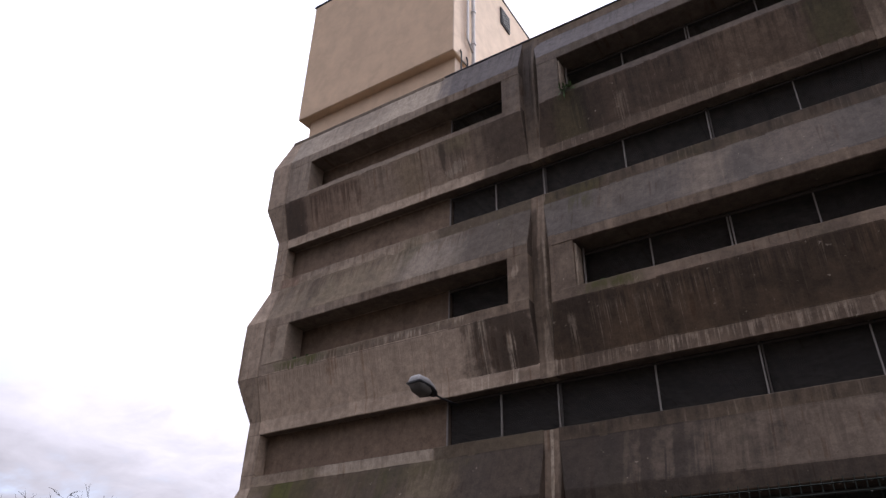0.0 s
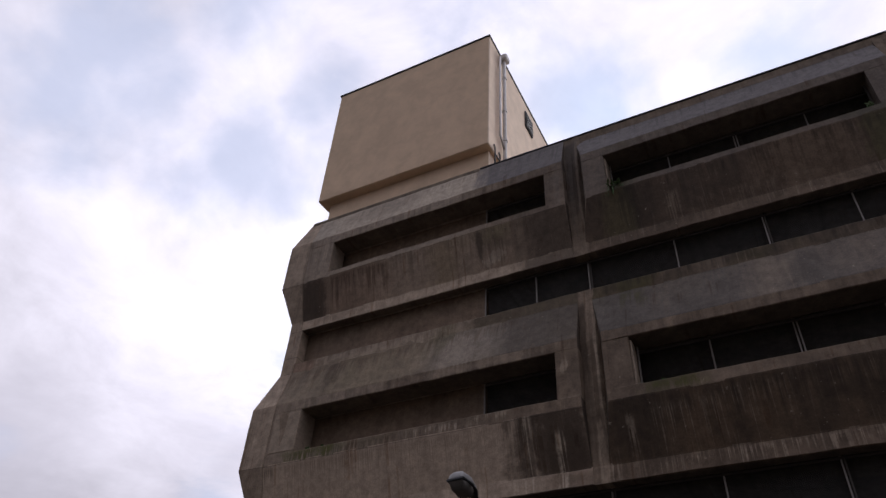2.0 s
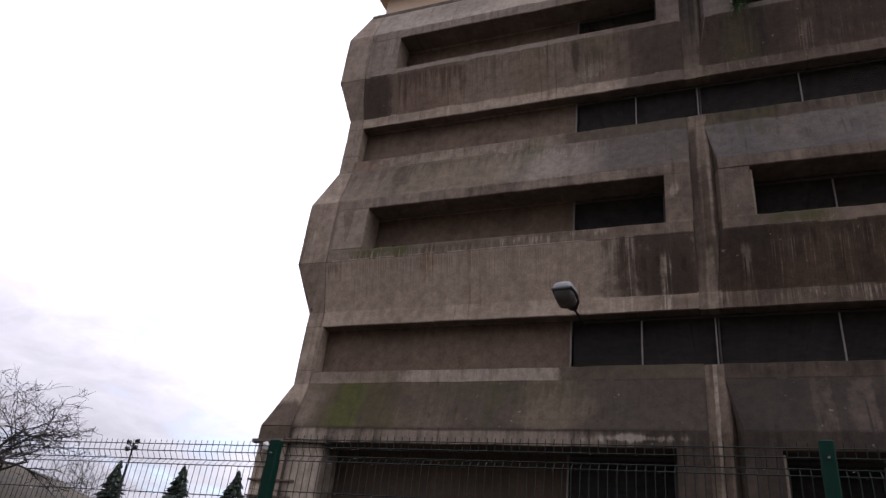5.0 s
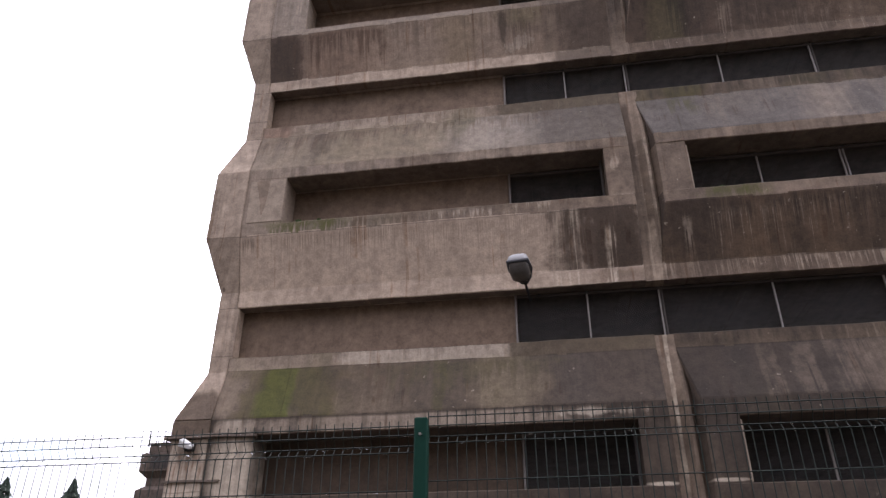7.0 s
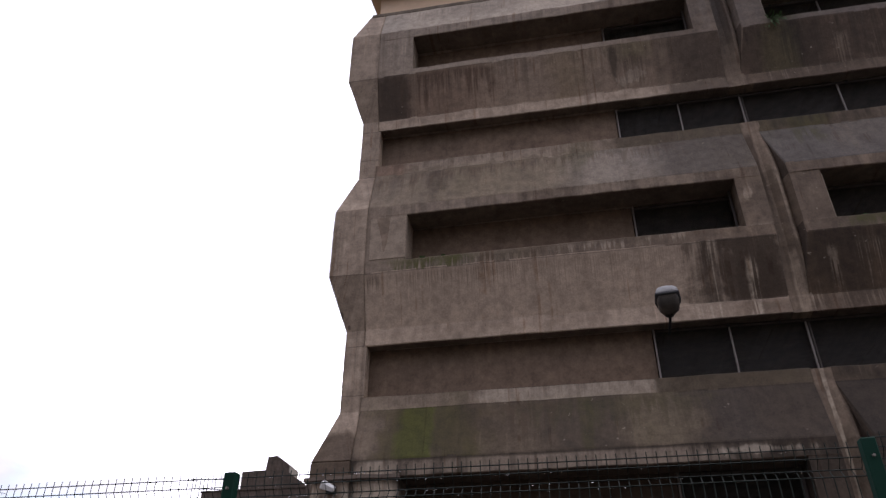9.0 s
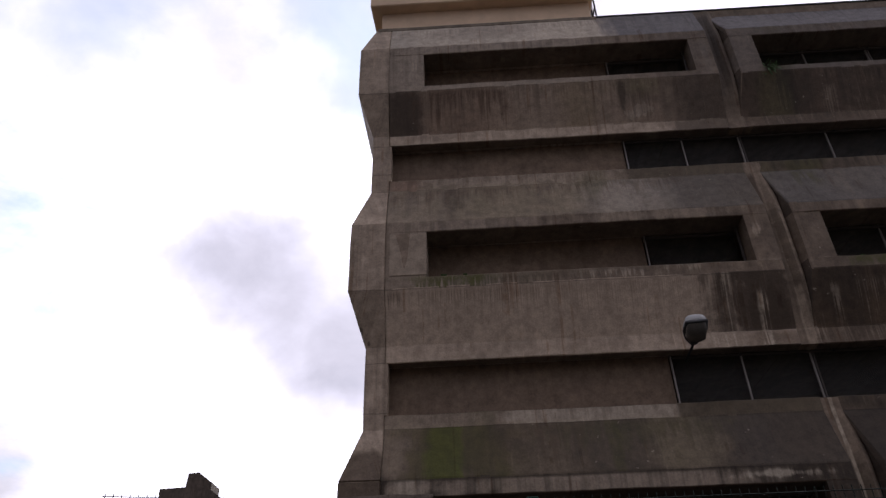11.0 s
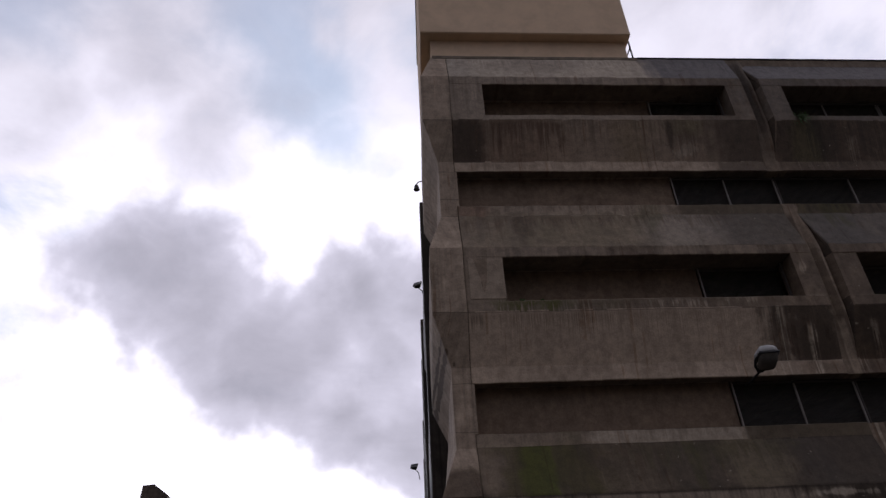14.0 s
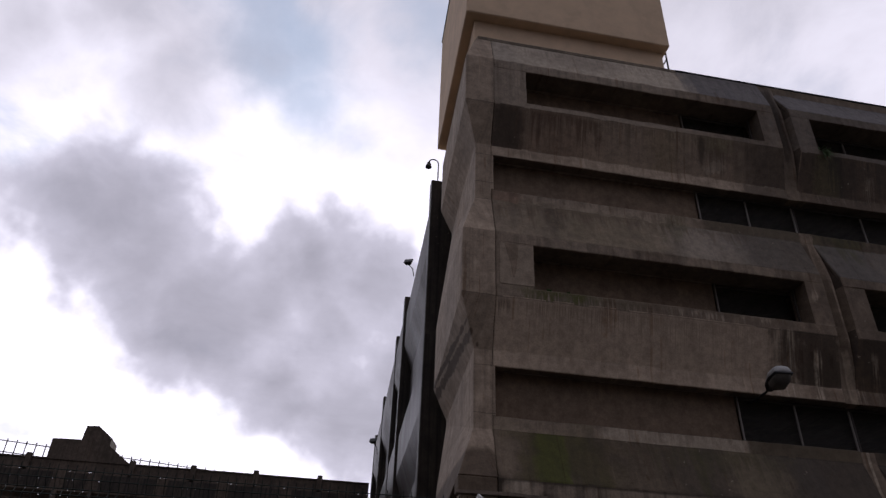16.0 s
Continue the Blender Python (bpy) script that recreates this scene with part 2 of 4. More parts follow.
WET, BROWN, LIME, ALGAE = (0.075, 0.072, 0.082), (0.046, 0.032, 0.024), (0.36, 0.30, 0.25), (0.058, 0.056, 0.014)
GREY, TAN = (0.092, 0.081, 0.076), (0.19, 0.150, 0.121)
DOWN, UP, SLIT, STRIP = (7.45, 1.06, 5.27), (10.06, 1.06, 5.24), (7.12, 0.33, 5.30), (5.85, 0.31, 5.27)
M_PIER = concrete("pier_concrete", (0.405, 0.330, 0.278), (0.275, 0.220, 0.182), 0.6, 0.3, band=UP, turn=0.9, lines=(6.16, 7.12, 8.51, 11.12, 11.6, 12.42, 13.78),
                  patches=((-14.3, 4.7, 1.0, 0.56, 0.85, (0.085, 0.062, 0.046), 0.10, 0.12), (-14.62, 7.98, 0.05, 0.05, 0.85, (0.07, 0.05, 0.038), 0.8, 0.3), (-14.53, 7.76, 0.08, 0.08, 0.85, (0.07, 0.05, 0.038), 0.8, 0.3), (-14.37, 7.53, 0.03, 0.04, 0.7, BROWN, 0.6)))
# The dark runs at the left edge also hold the groove's shade.
M_JOINT = concrete("joint_concrete", (0.235, 0.185, 0.150), (0.135, 0.105, 0.083), 0.6, 0.3, band=UP,
                   drips=((-6.29, 0.03, 6.18, 3.0, 9.0, 0.1, 0.5, 0.85, (0.44, 0.38, 0.32)), (-6.02, 0.10, 6.0, 3.0, 6.0, 0.1, 0.4, 0.8, BROWN), (-6.22, 0.09, 8.3, 1.6, 12.0, 0.2, 0.5, 0.75, (0.34, 0.28, 0.23)), (-6.05, 0.07, 8.7, 2.0, 9.0, 0.2, 0.5, 0.6, LIME),
                          (-6.3, 0.14, 16.2, 2.6, 5.0, 0.1, 0.4, 0.7, (0.05, 0.042, 0.04)), (-6.38, 0.07, 11.1, 2.4, 6.0, 0.1, 0.45, 0.75, BROWN), (-6.12, 0.05, 10.2, 1.4, 12.0, 0.3, 0.55, 0.6, LIME), (1.0, 0.06, 11.2, 6.0, 9.0, 0.2, 0.5, 0.6, LIME)),
                   patches=((-6.2, 15.0, 0.5, 1.1, 0.6, (0.066, 0.056, 0.052), 0.4),))
M_BAND = concrete("upright_band_concrete", (0.225, 0.175, 0.140), (0.125, 0.095, 0.075), 0.7, 0.35, moss=0.15, band=(8.51, 1.55, 5.27),
                  drips=((-9.75, 0.85, 8.74, 0.30, 8.0, 0.38, 0.66, 0.8, (0.38, 0.325, 0.28)), (-8.4, 0.4, 8.80, 0.30, 9.0, 0.38, 0.68, 0.7, (0.40, 0.345, 0.29)), (-11.6, 1.3, 8.76, 0.35, 9.0, 0.2, 0.6, 0.65, (0.075, 0.058, 0.040)), (-12.7, 0.75, 8.80, 0.40, 14.0, 0.2, 0.55, 0.95, (0.075, 0.076, 0.022)), (-4.75, 0.5, 8.80, 0.35, 8.0, 0.2, 0.55, 0.9, (0.07, 0.072, 0.02)), (-6.7, 0.2, 8.80, 0.06, 6.0, 0.2, 0.4, 0.8, LIME)),
                  patches=((-6.75, 9.5, 0.06, 0.12, 0.8, LIME, 1.0), (-5.1, 13.88, 0.4, 0.12, 0.8, ALGAE, 0.5), (0.0, 13.9, 0.5, 0.1, 0.75, ALGAE, 0.5), (-8.4, 9.93, 1.6, 0.10, 0.4, LIME, 0.7), (-11.6, 14.4, 2.9, 1.6, 0.75, (0.31, 0.262, 0.228), 0.12), (-12.6, 9.3, 1.6, 1.6, 0.6, (0.30, 0.252, 0.218), 0.15), (-1.8, 14.5, 5.2, 1.2, 0.6, (0.110, 0.100, 0.102), 0.3), ))
M_OVERHANG_PALE = concrete("pale_overhang_concrete", (0.465, 0.380, 0.322), (0.385, 0.312, 0.262), 0.25, 0.12, band=DOWN, run_tone=(0.105, 0.078, 0.06), lines=(8.50,),
                           drips=((-10.6, 3.0, 8.52, 1.1, 24.0, 0.42, 0.72, 0.5, (0.19, 0.147, 0.118)), (-12.0, 1.2, 8.52, 0.6, 30.0, 0.40, 0.70, 0.5, (0.10, 0.074, 0.055)),
                                  (-6.95, 0.92, 8.64, 3.2, 4.0, 0.0, 0.35, 0.72, BROWN), (-6.85, 0.84, 8.64, 3.4, 3.0, 0.0, 0.35, 0.55, BROWN), (-7.75, 0.36, 8.60, 0.9, 5.0, 0.3, 0.7, 0.6, BROWN),
                                  (-7.72, 0.22, 8.56, 1.7, 11.0, 0.38, 0.66, 0.8, (0.44, 0.38, 0.32)), (-6.98, 0.08, 8.2, 1.5, 16.0, 0.40, 0.58, 1.0, (0.44, 0.38, 0.32)), (-7.3, 0.2, 8.35, 0.6, 22.0, 0.55, 0.75, 0.6, LIME),
                                  (-13.9, 0.12, 8.50, 0.4, 18.0, 0.3, 0.6, 0.6, BROWN)),
                           patches=((-6.8, 7.75, 0.5, 0.35, 0.5, (0.085, 0.06, 0.045), 0.8),))
M_OVERHANG_BROWN = concrete("brown_overhang_concrete", (0.315, 0.245, 0.200), (0.185, 0.140, 0.112), 0.7, 0.4, band=DOWN, lines=(13.775,),
                            drips=((-13.72, 0.42, 13.79, 2.2, 5.0, 0.1, 0.5, 0.75, BROWN), (-12.5, 1.1, 13.79, 1.2, 6.0, 0.32, 0.72, 0.75, (0.085, 0.055, 0.04)), (-9.5, 2.4, 13.79, 0.55, 11.0, 0.40, 0.75, 0.5, (0.075, 0.053, 0.04)),
                                   (-8.3, 0.30, 13.5, 0.9, 12.0, 0.3, 0.7, 0.5, BROWN), (-8.1, 0.3, 13.3, 0.6, 18.0, 0.5, 0.68, 0.7, TAN)),
                            patches=((-10.3, 13.2, 1.9, 0.8, 0.55, (0.335, 0.268, 0.222), 0.25, 0.5), (-12.4, 13.3, 0.9, 0.8, 0.45, (0.225, 0.150, 0.115), 0.5, 0.7), (-9.7, 13.2, 0.4, 0.8, 0.4, (0.215, 0.165, 0.10), 0.6, 0.7), (-8.3, 13.6, 0.5, 0.2, 0.4, (0.12, 0.115, 0.05), 0.6, 0.6), (-6.75, 13.4, 0.75, 1.2, 0.75, (0.062, 0.046, 0.037), 0.35), (-8.72, 13.42, 0.10, 0.28, 0.8, (0.055, 0.042, 0.033), 0.5), (-8.35, 13.0, 0.22, 0.10, 0.6, (0.42, 0.36, 0.31), 1.3, 0.2), (-7.75, 13.2, 0.12, 0.45, 0.6, TAN, 0.8), (-13.75, 13.4, 0.42, 1.2, 0.42, (0.06, 0.046, 0.038), 0.15, 0.15)))
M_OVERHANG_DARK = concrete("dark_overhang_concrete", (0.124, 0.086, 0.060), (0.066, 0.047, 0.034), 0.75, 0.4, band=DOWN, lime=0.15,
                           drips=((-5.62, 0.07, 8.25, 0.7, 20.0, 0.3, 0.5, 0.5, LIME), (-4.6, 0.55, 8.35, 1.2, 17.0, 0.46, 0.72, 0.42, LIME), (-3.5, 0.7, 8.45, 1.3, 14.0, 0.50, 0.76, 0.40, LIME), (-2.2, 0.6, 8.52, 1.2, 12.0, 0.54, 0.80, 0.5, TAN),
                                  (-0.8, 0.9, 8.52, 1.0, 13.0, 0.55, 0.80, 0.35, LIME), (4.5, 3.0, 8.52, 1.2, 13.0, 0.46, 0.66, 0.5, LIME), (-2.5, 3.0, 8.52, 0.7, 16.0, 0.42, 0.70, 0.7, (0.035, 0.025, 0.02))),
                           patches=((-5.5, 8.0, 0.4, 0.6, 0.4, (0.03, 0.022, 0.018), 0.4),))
# Dark brown overhang of the top storey beyond the first bay.
M_OVERHANG_TOP = concrete("upper_overhang_concrete", (0.148, 0.108, 0.084), (0.086, 0.063, 0.050), 0.75, 0.5, band=DOWN, lime=0.15,
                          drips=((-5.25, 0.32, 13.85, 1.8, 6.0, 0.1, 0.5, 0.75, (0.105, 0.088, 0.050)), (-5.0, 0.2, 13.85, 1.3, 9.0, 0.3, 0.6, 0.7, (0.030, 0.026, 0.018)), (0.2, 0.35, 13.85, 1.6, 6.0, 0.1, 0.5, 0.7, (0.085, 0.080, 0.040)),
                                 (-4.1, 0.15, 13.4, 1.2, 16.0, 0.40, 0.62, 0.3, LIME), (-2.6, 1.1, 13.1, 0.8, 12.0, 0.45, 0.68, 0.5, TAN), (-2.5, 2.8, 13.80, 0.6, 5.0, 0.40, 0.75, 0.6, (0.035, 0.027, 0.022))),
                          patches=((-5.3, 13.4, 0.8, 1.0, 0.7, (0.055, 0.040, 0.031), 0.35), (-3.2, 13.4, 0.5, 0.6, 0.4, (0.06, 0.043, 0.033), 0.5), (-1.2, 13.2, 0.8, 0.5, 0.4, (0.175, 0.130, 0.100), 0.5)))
M_SLOPE = concrete("sloping_concrete", (0.238, 0.196, 0.162), (0.150, 0.121, 0.100), 0.6, 0.2, drips=((-10.8, 2.9, 11.13, 0.55, 6.0, 0.30, 0.70, 0.5, (0.105, 0.074, 0.054)), (-12.8, 1.0, 11.13, 0.9, 5.0, 0.35, 0.70, 0.55, (0.105, 0.078, 0.058)), (-10.0, 3.0, 11.13, 0.4, 16.0, 0.45, 0.70, 0.45, (0.075, 0.053, 0.04)), (-10.5, 3.4, 11.12, 0.22, 9.0, 0.45, 0.75, 0.6, (0.07, 0.05, 0.038))), band=UP, moss=0.35, run_tone=(0.08, 0.062, 0.05),
                   patches=((-11.6, 10.55, 1.6, 0.6, 0.4, (0.205, 0.170, 0.112), 0.6, 0.8), (-7.0, 10.7, 1.7, 0.7, 0.8, GREY, 0.35), (-9.1, 10.6, 0.8, 0.6, 0.6, (0.315, 0.280, 0.255), 0.3, 0.6), (-12.7, 10.9, 0.2, 0.5, 0.5, BROWN, 0.6)))
M_SLOPE_WET = concrete("wet_sloping_concrete", (0.120, 0.106, 0.101), (0.080, 0.069, 0.063), 0.5, 0.2, band=UP, moss=0.12, run_tone=(0.06, 0.05, 0.043),
                       patches=((-2.65, 10.75, 0.38, 0.9, 0.6, (0.235, 0.192, 0.160), 0.5, 0.8), (-1.0, 10.9, 0.6, 0.6, 0.45, (0.19, 0.155, 0.135), 0.4, 0.8), (-4.4, 11.0, 0.5, 0.4, 0.4, (0.15, 0.125, 0.105), 0.4, 0.8)),
                       drips=((-4.7, 0.2, 11.13, 1.3, 8.0, 0.3, 0.6, 0.2, TAN), (-1.3, 0.9, 11.13, 1.3, 3.0, 0.35, 0.75, 0.22, TAN), (-3.6, 0.4, 11.13, 0.9, 10.0, 0.4, 0.75, 0.22, TAN), (3.5, 2.5, 11.13, 1.3, 6.0, 0.35, 0.6, 0.5, TAN), (-5.3, 0.3, 11.13, 0.6, 9.0, 0.3, 0.6, 0.6, ALGAE)), rough=0.75)
M_SLOPE_MOSSY = concrete("mossy_sloping_concrete", (0.132, 0.104, 0.080), (0.074, 0.057, 0.043), 0.75, 0.3, band=(4.90, 0.95, 5.27), moss=0.4,
                         drips=((-12.7, 1.0, 5.86, 1.5, 2.2, 0.2, 0.65, 0.55, (0.07, 0.055, 0.030)), (-13.0, 0.28, 5.95, 2.4, 3.0, 0.02, 0.40, 0.85, (0.074, 0.092, 0.012)), (-12.8, 0.75, 5.95, 1.6, 2.0, 0.05, 0.5, 0.45, (0.066, 0.060, 0.022)), (-9.6, 1.3, 5.86, 0.8, 4.0, 0.3, 0.7, 0.6, (0.065, 0.058, 0.030)), (-11.0, 0.5, 5.86, 0.9, 7.0, 0.35, 0.65, 0.5, (0.075, 0.050, 0.035)), (-10.1, 0.10, 5.9, 1.4, 7.0, 0.1, 0.4, 0.5, ALGAE)),
                         patches=((-13.8, 5.6, 0.40, 0.5, 0.65, (0.23, 0.185, 0.15), 0.4), (-7.0, 5.4, 1.7, 0.9, 0.88, (0.064, 0.051, 0.043), 0.25), (-8.95, 5.3, 0.6, 0.6, 0.6, (0.175, 0.143, 0.102), 0.5)))
M_PARAPET = concrete("parapet_concrete", (0.43, 0.378, 0.335), (0.345, 0.300, 0.262), 0.45, 0.12, band=UP,
                     patches=((-2.85, 15.8, 5.95, 12.0, 0.95, (0.122, 0.117, 0.134), 0.03, 0.05), (7.5, 15.8, 5.0, 12.0, 0.95, (0.122, 0.117, 0.134), 0.03, 0.05), (-11.8, 15.9, 1.1, 0.3, 0.45, (0.20, 0.17, 0.15), 0.5), (-14.0, 15.8, 0.6, 1.2, 0.45, (0.24, 0.22, 0.205), 0.3)),
                     drips=((-11.0, 2.6, 16.25, 0.7, 9.0, 0.40, 0.70, 0.5, (0.17, 0.145, 0.125)), (-4.0, 4.5, 16.3, 0.9, 7.0, 0.42, 0.70, 0.5, (0.055, 0.052, 0.058))))
M_SILL_TOP = concrete("coping_concrete", (0.22, 0.185, 0.155), (0.13, 0.108, 0.09), 0.7, 0.3)
M_LINTEL = concrete("lintel_concrete", (0.455, 0.372, 0.315), (0.325, 0.260, 0.215), 0.6, 0.2, band=SLIT, lime=0.1,
                    drips=((-6.85, 0.55, 7.46, 1.2, 4.0, 0.1, 0.5, 0.6, (0.13, 0.095, 0.072)), (-7.75, 0.25, 7.46, 0.5, 18.0, 0.42, 0.62, 0.8, (0.50, 0.43, 0.37)), (-6.98, 0.12, 7.46, 0.5, 18.0, 0.42, 0.60, 0.9, (0.50, 0.43, 0.37)), (-13.2, 0.3, 12.73, 0.3, 9.0, 0.35, 0.6, 0.5, BROWN), (-6.85, 0.75, 12.80, 1.3, 4.0, 0.1, 0.5, 0.85, (0.10, 0.078, 0.062)), (-9.0, 3.6, 12.74, 0.3, 12.0, 0.45, 0.7, 0.5, (0.19, 0.145, 0.115))))
M_LINTEL_DARK = concrete("stained_lintel_concrete", (0.180, 0.136, 0.107), (0.100, 0.074, 0.057), 0.7, 0.4, band=SLIT, lime=0.5,
                         drips=((-3.4, 1.8, 7.46, 0.4, 15.0, 0.45, 0.65, 0.7, LIME), (-0.5, 1.0, 7.46, 0.4, 13.0, 0.45, 0.65, 0.6, LIME)))
M_SILL = concrete("sill_concrete", (0.31, 0.255, 0.212), (0.20, 0.160, 0.130), 0.6, 0.25, drips=((-10.5, 3.5, 6.17, 0.5, 2.6, 0.42, 0.75, 0.4, (0.085, 0.064, 0.047)), (-10.5, 3.5, 11.43, 0.5, 3.0, 0.42, 0.70, 0.45, (0.105, 0.074, 0.054)), (-10.6, 1.6, 6.13, 0.14, 7.0, 0.5, 0.72, 0.55, (0.07, 0.055, 0.045)), (-10.8, 2.3, 11.43, 0.20, 8.0, 0.48, 0.72, 0.5, (0.085, 0.06, 0.045))), band=STRIP, moss=0.3,
                  patches=((-10.3, 6.02, 1.75, 0.17, 0.9, (0.40, 0.345, 0.30), 0.28, 0.12), (-7.35, 8.7, 1.62, 9.0, 0.88, (0.098, 0.078, 0.056), 0.05, 0.05), (-11.6, 11.3, 2.2, 0.10, 0.6, (0.36, 0.30, 0.255), 0.7, 0.2), (-13.7, 11.3, 0.35, 0.3, 0.6, (0.20, 0.12, 0.09), 0.3)))
# Underside concrete, its colour darkened to hold the shade below the bands.
M_SOFFIT = concrete("shaded_soffit_concrete", (0.165, 0.135, 0.118), (0.105, 0.085, 0.074), 0.6, 0.0)
# Low slopes: dirt and the shade low on the front share this colour.
M_SLOPE_LOW = concrete("dirty_shaded_slope_concrete", (0.050, 0.039, 0.032), (0.037, 0.029, 0.024), 0.65, 0.3, band=(4.90, 0.95, 5.27), moss=0.1, run_tone=(0.05, 0.038, 0.03),
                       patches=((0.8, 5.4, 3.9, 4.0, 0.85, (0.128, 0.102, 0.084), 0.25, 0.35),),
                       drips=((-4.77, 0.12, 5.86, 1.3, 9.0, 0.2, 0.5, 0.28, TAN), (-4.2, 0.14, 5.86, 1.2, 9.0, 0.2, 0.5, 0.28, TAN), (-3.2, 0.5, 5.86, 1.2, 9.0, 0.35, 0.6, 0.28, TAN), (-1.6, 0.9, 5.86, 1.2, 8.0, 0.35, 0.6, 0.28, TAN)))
M_SILL_DARK = concrete("dirty_sill_concrete", (0.125, 0.096, 0.074), (0.066, 0.050, 0.038), 0.7, 0.6, band=STRIP, moss=0.35, lime=0.25,
                       patches=((-5.2, 11.3, 0.4, 0.2, 0.6, ALGAE, 0.3), (-3.6, 11.3, 0.3, 0.2, 0.5, TAN, 0.3)))
M_INFILL = concrete("infill_wall_concrete", (0.200, 0.149, 0.118), (0.150, 0.111, 0.087), 0.5, 0.15, chips=0.0)
# Lowest infill: a darker copy, with the bottom storey's shade in it.
M_INFILL_LOW = concrete("dirty_shaded_infill_concrete", (0.098, 0.072, 0.056), (0.070, 0.052, 0.040), 0.5, 0.2, chips=0.0)
# Lowest bands and jambs: grime plus painted-in shade near the ground.
M_BAND_LOW = concrete("dirty_shaded_upright_concrete", (0.078, 0.060, 0.048), (0.045, 0.035, 0.028), 0.7, 0.4, moss=0.1, band=(3.21, 1.7, 5.27),
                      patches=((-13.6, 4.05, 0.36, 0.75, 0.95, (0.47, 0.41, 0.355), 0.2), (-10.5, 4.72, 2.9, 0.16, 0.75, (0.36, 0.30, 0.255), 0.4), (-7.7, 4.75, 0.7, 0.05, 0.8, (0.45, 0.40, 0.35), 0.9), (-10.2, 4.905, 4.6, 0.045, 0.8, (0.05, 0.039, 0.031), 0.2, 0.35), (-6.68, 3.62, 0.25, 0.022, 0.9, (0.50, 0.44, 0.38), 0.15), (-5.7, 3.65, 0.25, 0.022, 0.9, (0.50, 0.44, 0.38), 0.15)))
M_INSIDE = concrete("interior_concrete", (0.34, 0.29, 0.26), (0.22, 0.185, 0.165), 0.6, 0.2)
M_PATCH = concrete("repair_mortar", (0.33, 0.275, 0.232), (0.26, 0.212, 0.177), 0.6, 0.1)
M_SCAR = concrete("bare_brown_mortar", (0.25, 0.198, 0.162), (0.19, 0.148, 0.120), 0.6, 0.1)
M_FAR = concrete("far_concrete", (0.125, 0.100, 0.088), (0.070, 0.056, 0.049), 0.7, 0.4)
# Far darker than the front concrete: the side's shade is in this colour.
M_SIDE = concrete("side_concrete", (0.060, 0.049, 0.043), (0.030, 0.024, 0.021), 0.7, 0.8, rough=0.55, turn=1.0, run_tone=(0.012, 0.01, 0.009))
M_BACK = concrete("rear_block_concrete", (0.12, 0.10, 0.09), (0.08, 0.066, 0.06), 0.6, 0.2)
M_RENDER = concrete("cream_render", (0.67, 0.52, 0.405), (0.60, 0.465, 0.36), 0.35, 0.0, rough=0.9, speckle=0.025, relief=0.1, chips=0.0)
# Paler copy of the render for the faces that catch more sky light.
M_RENDER_PALE = concrete("lit_side_render", (0.64, 0.545, 0.485), (0.57, 0.48, 0.425), 0.35, 0.0, rough=0.9, speckle=0.025, relief=0.1, turn=1.0, chips=0.0)
# Dark copy for the bay ends: shade in the joint grooves is painted in.
M_RETURN = concrete("shaded_joint_sides", (0.085, 0.064, 0.052), (0.050, 0.038, 0.031), 0.6, 0.3, band=UP)
M_BASE = concrete("rusty_base_concrete", (0.56, 0.49, 0.43), (0.38, 0.32, 0.27), 0.6, 0.3, band=(3.2, 1.4, 5.0), lines=(4.18, 3.7), drips=((-14.45, 0.28, 4.60, 0.7, 8.0, 0.3, 0.6, 0.8, (0.10, 0.058, 0.036)), (-14.3, 0.4, 4.2, 0.9, 12.0, 0.4, 0.65, 0.7, (0.15, 0.075, 0.040))))
M_FLASHING = plain("dark_metal_flashing", (0.06, 0.06, 0.065), 0.5, metallic=0.6)
m_net, n = material("bird_netting")
p = n.add("ShaderNodeNewGeometry").outputs["Position"]
cloth = surface(n, n.mix(n.noise(p, 3.0, 4.0), (0.062, 0.058, 0.055), (0.038, 0.036, 0.034)), 0.9, spec=0.1)
veil_mix = n.add("ShaderNodeMixShader", 0.62)
n.tree.links.new(n.add("ShaderNodeBsdfTransparent").outputs[0], veil_mix.inputs[1])
n.tree.links.new(cloth.outputs[0], veil_mix.inputs[2])
n.tree.links.new(veil_mix.outputs[0], [o for o in n.tree.nodes if o.type == "OUTPUT_MATERIAL"][0].inputs[0])
M_NET = m_net
M_RAIL = plain("dull_painted_rail", (0.075, 0.065, 0.058), 0.75, spec=0.2)
M_STEEL = plain("galvanised_steel", (0.26, 0.235, 0.215), 0.7, spec=0.2)
M_PIPE = plain("grey_plastic_pipe", (0.55, 0.53, 0.52), 0.4)
M_GREEN = plain("green_coated_steel", (0.004, 0.036, 0.023), 0.55, vary=0.2, spec=0.15)
M_WIRE = plain("green_coated_wire", (0.016, 0.023, 0.018), 0.55, vary=0.15, spec=0.2)
M_BLACK = plain("black_metal", (0.02, 0.02, 0.022), 0.5)
M_LAMP = plain("grey_lamp_housing", (0.38, 0.375, 0.37), 0.5)
M_BOWL = plain("smoked_polycarbonate", (0.11, 0.10, 0.09), 0.16, vary=0.5)
M_WHITE = plain("white_plastic", (0.82, 0.82, 0.80), 0.4, vary=0.1)
M_BARK = plain("bark", (0.040, 0.033, 0.031), 0.9, bump=0.5)
M_NEEDLE = plain("conifer_needles", (0.02, 0.035, 0.022), 0.8)
M_LEAF = plain("weed_leaves", (0.06, 0.10, 0.03), 0.7)
M_SOIL = concrete("rough_soil", (0.062, 0.050, 0.036), (0.034, 0.028, 0.021), 0.7, 0.0, relief=1.0)
M_PAVING = concrete("worn_asphalt", (0.055, 0.051, 0.047), (0.038, 0.035, 0.033), 0.6, 0.0)


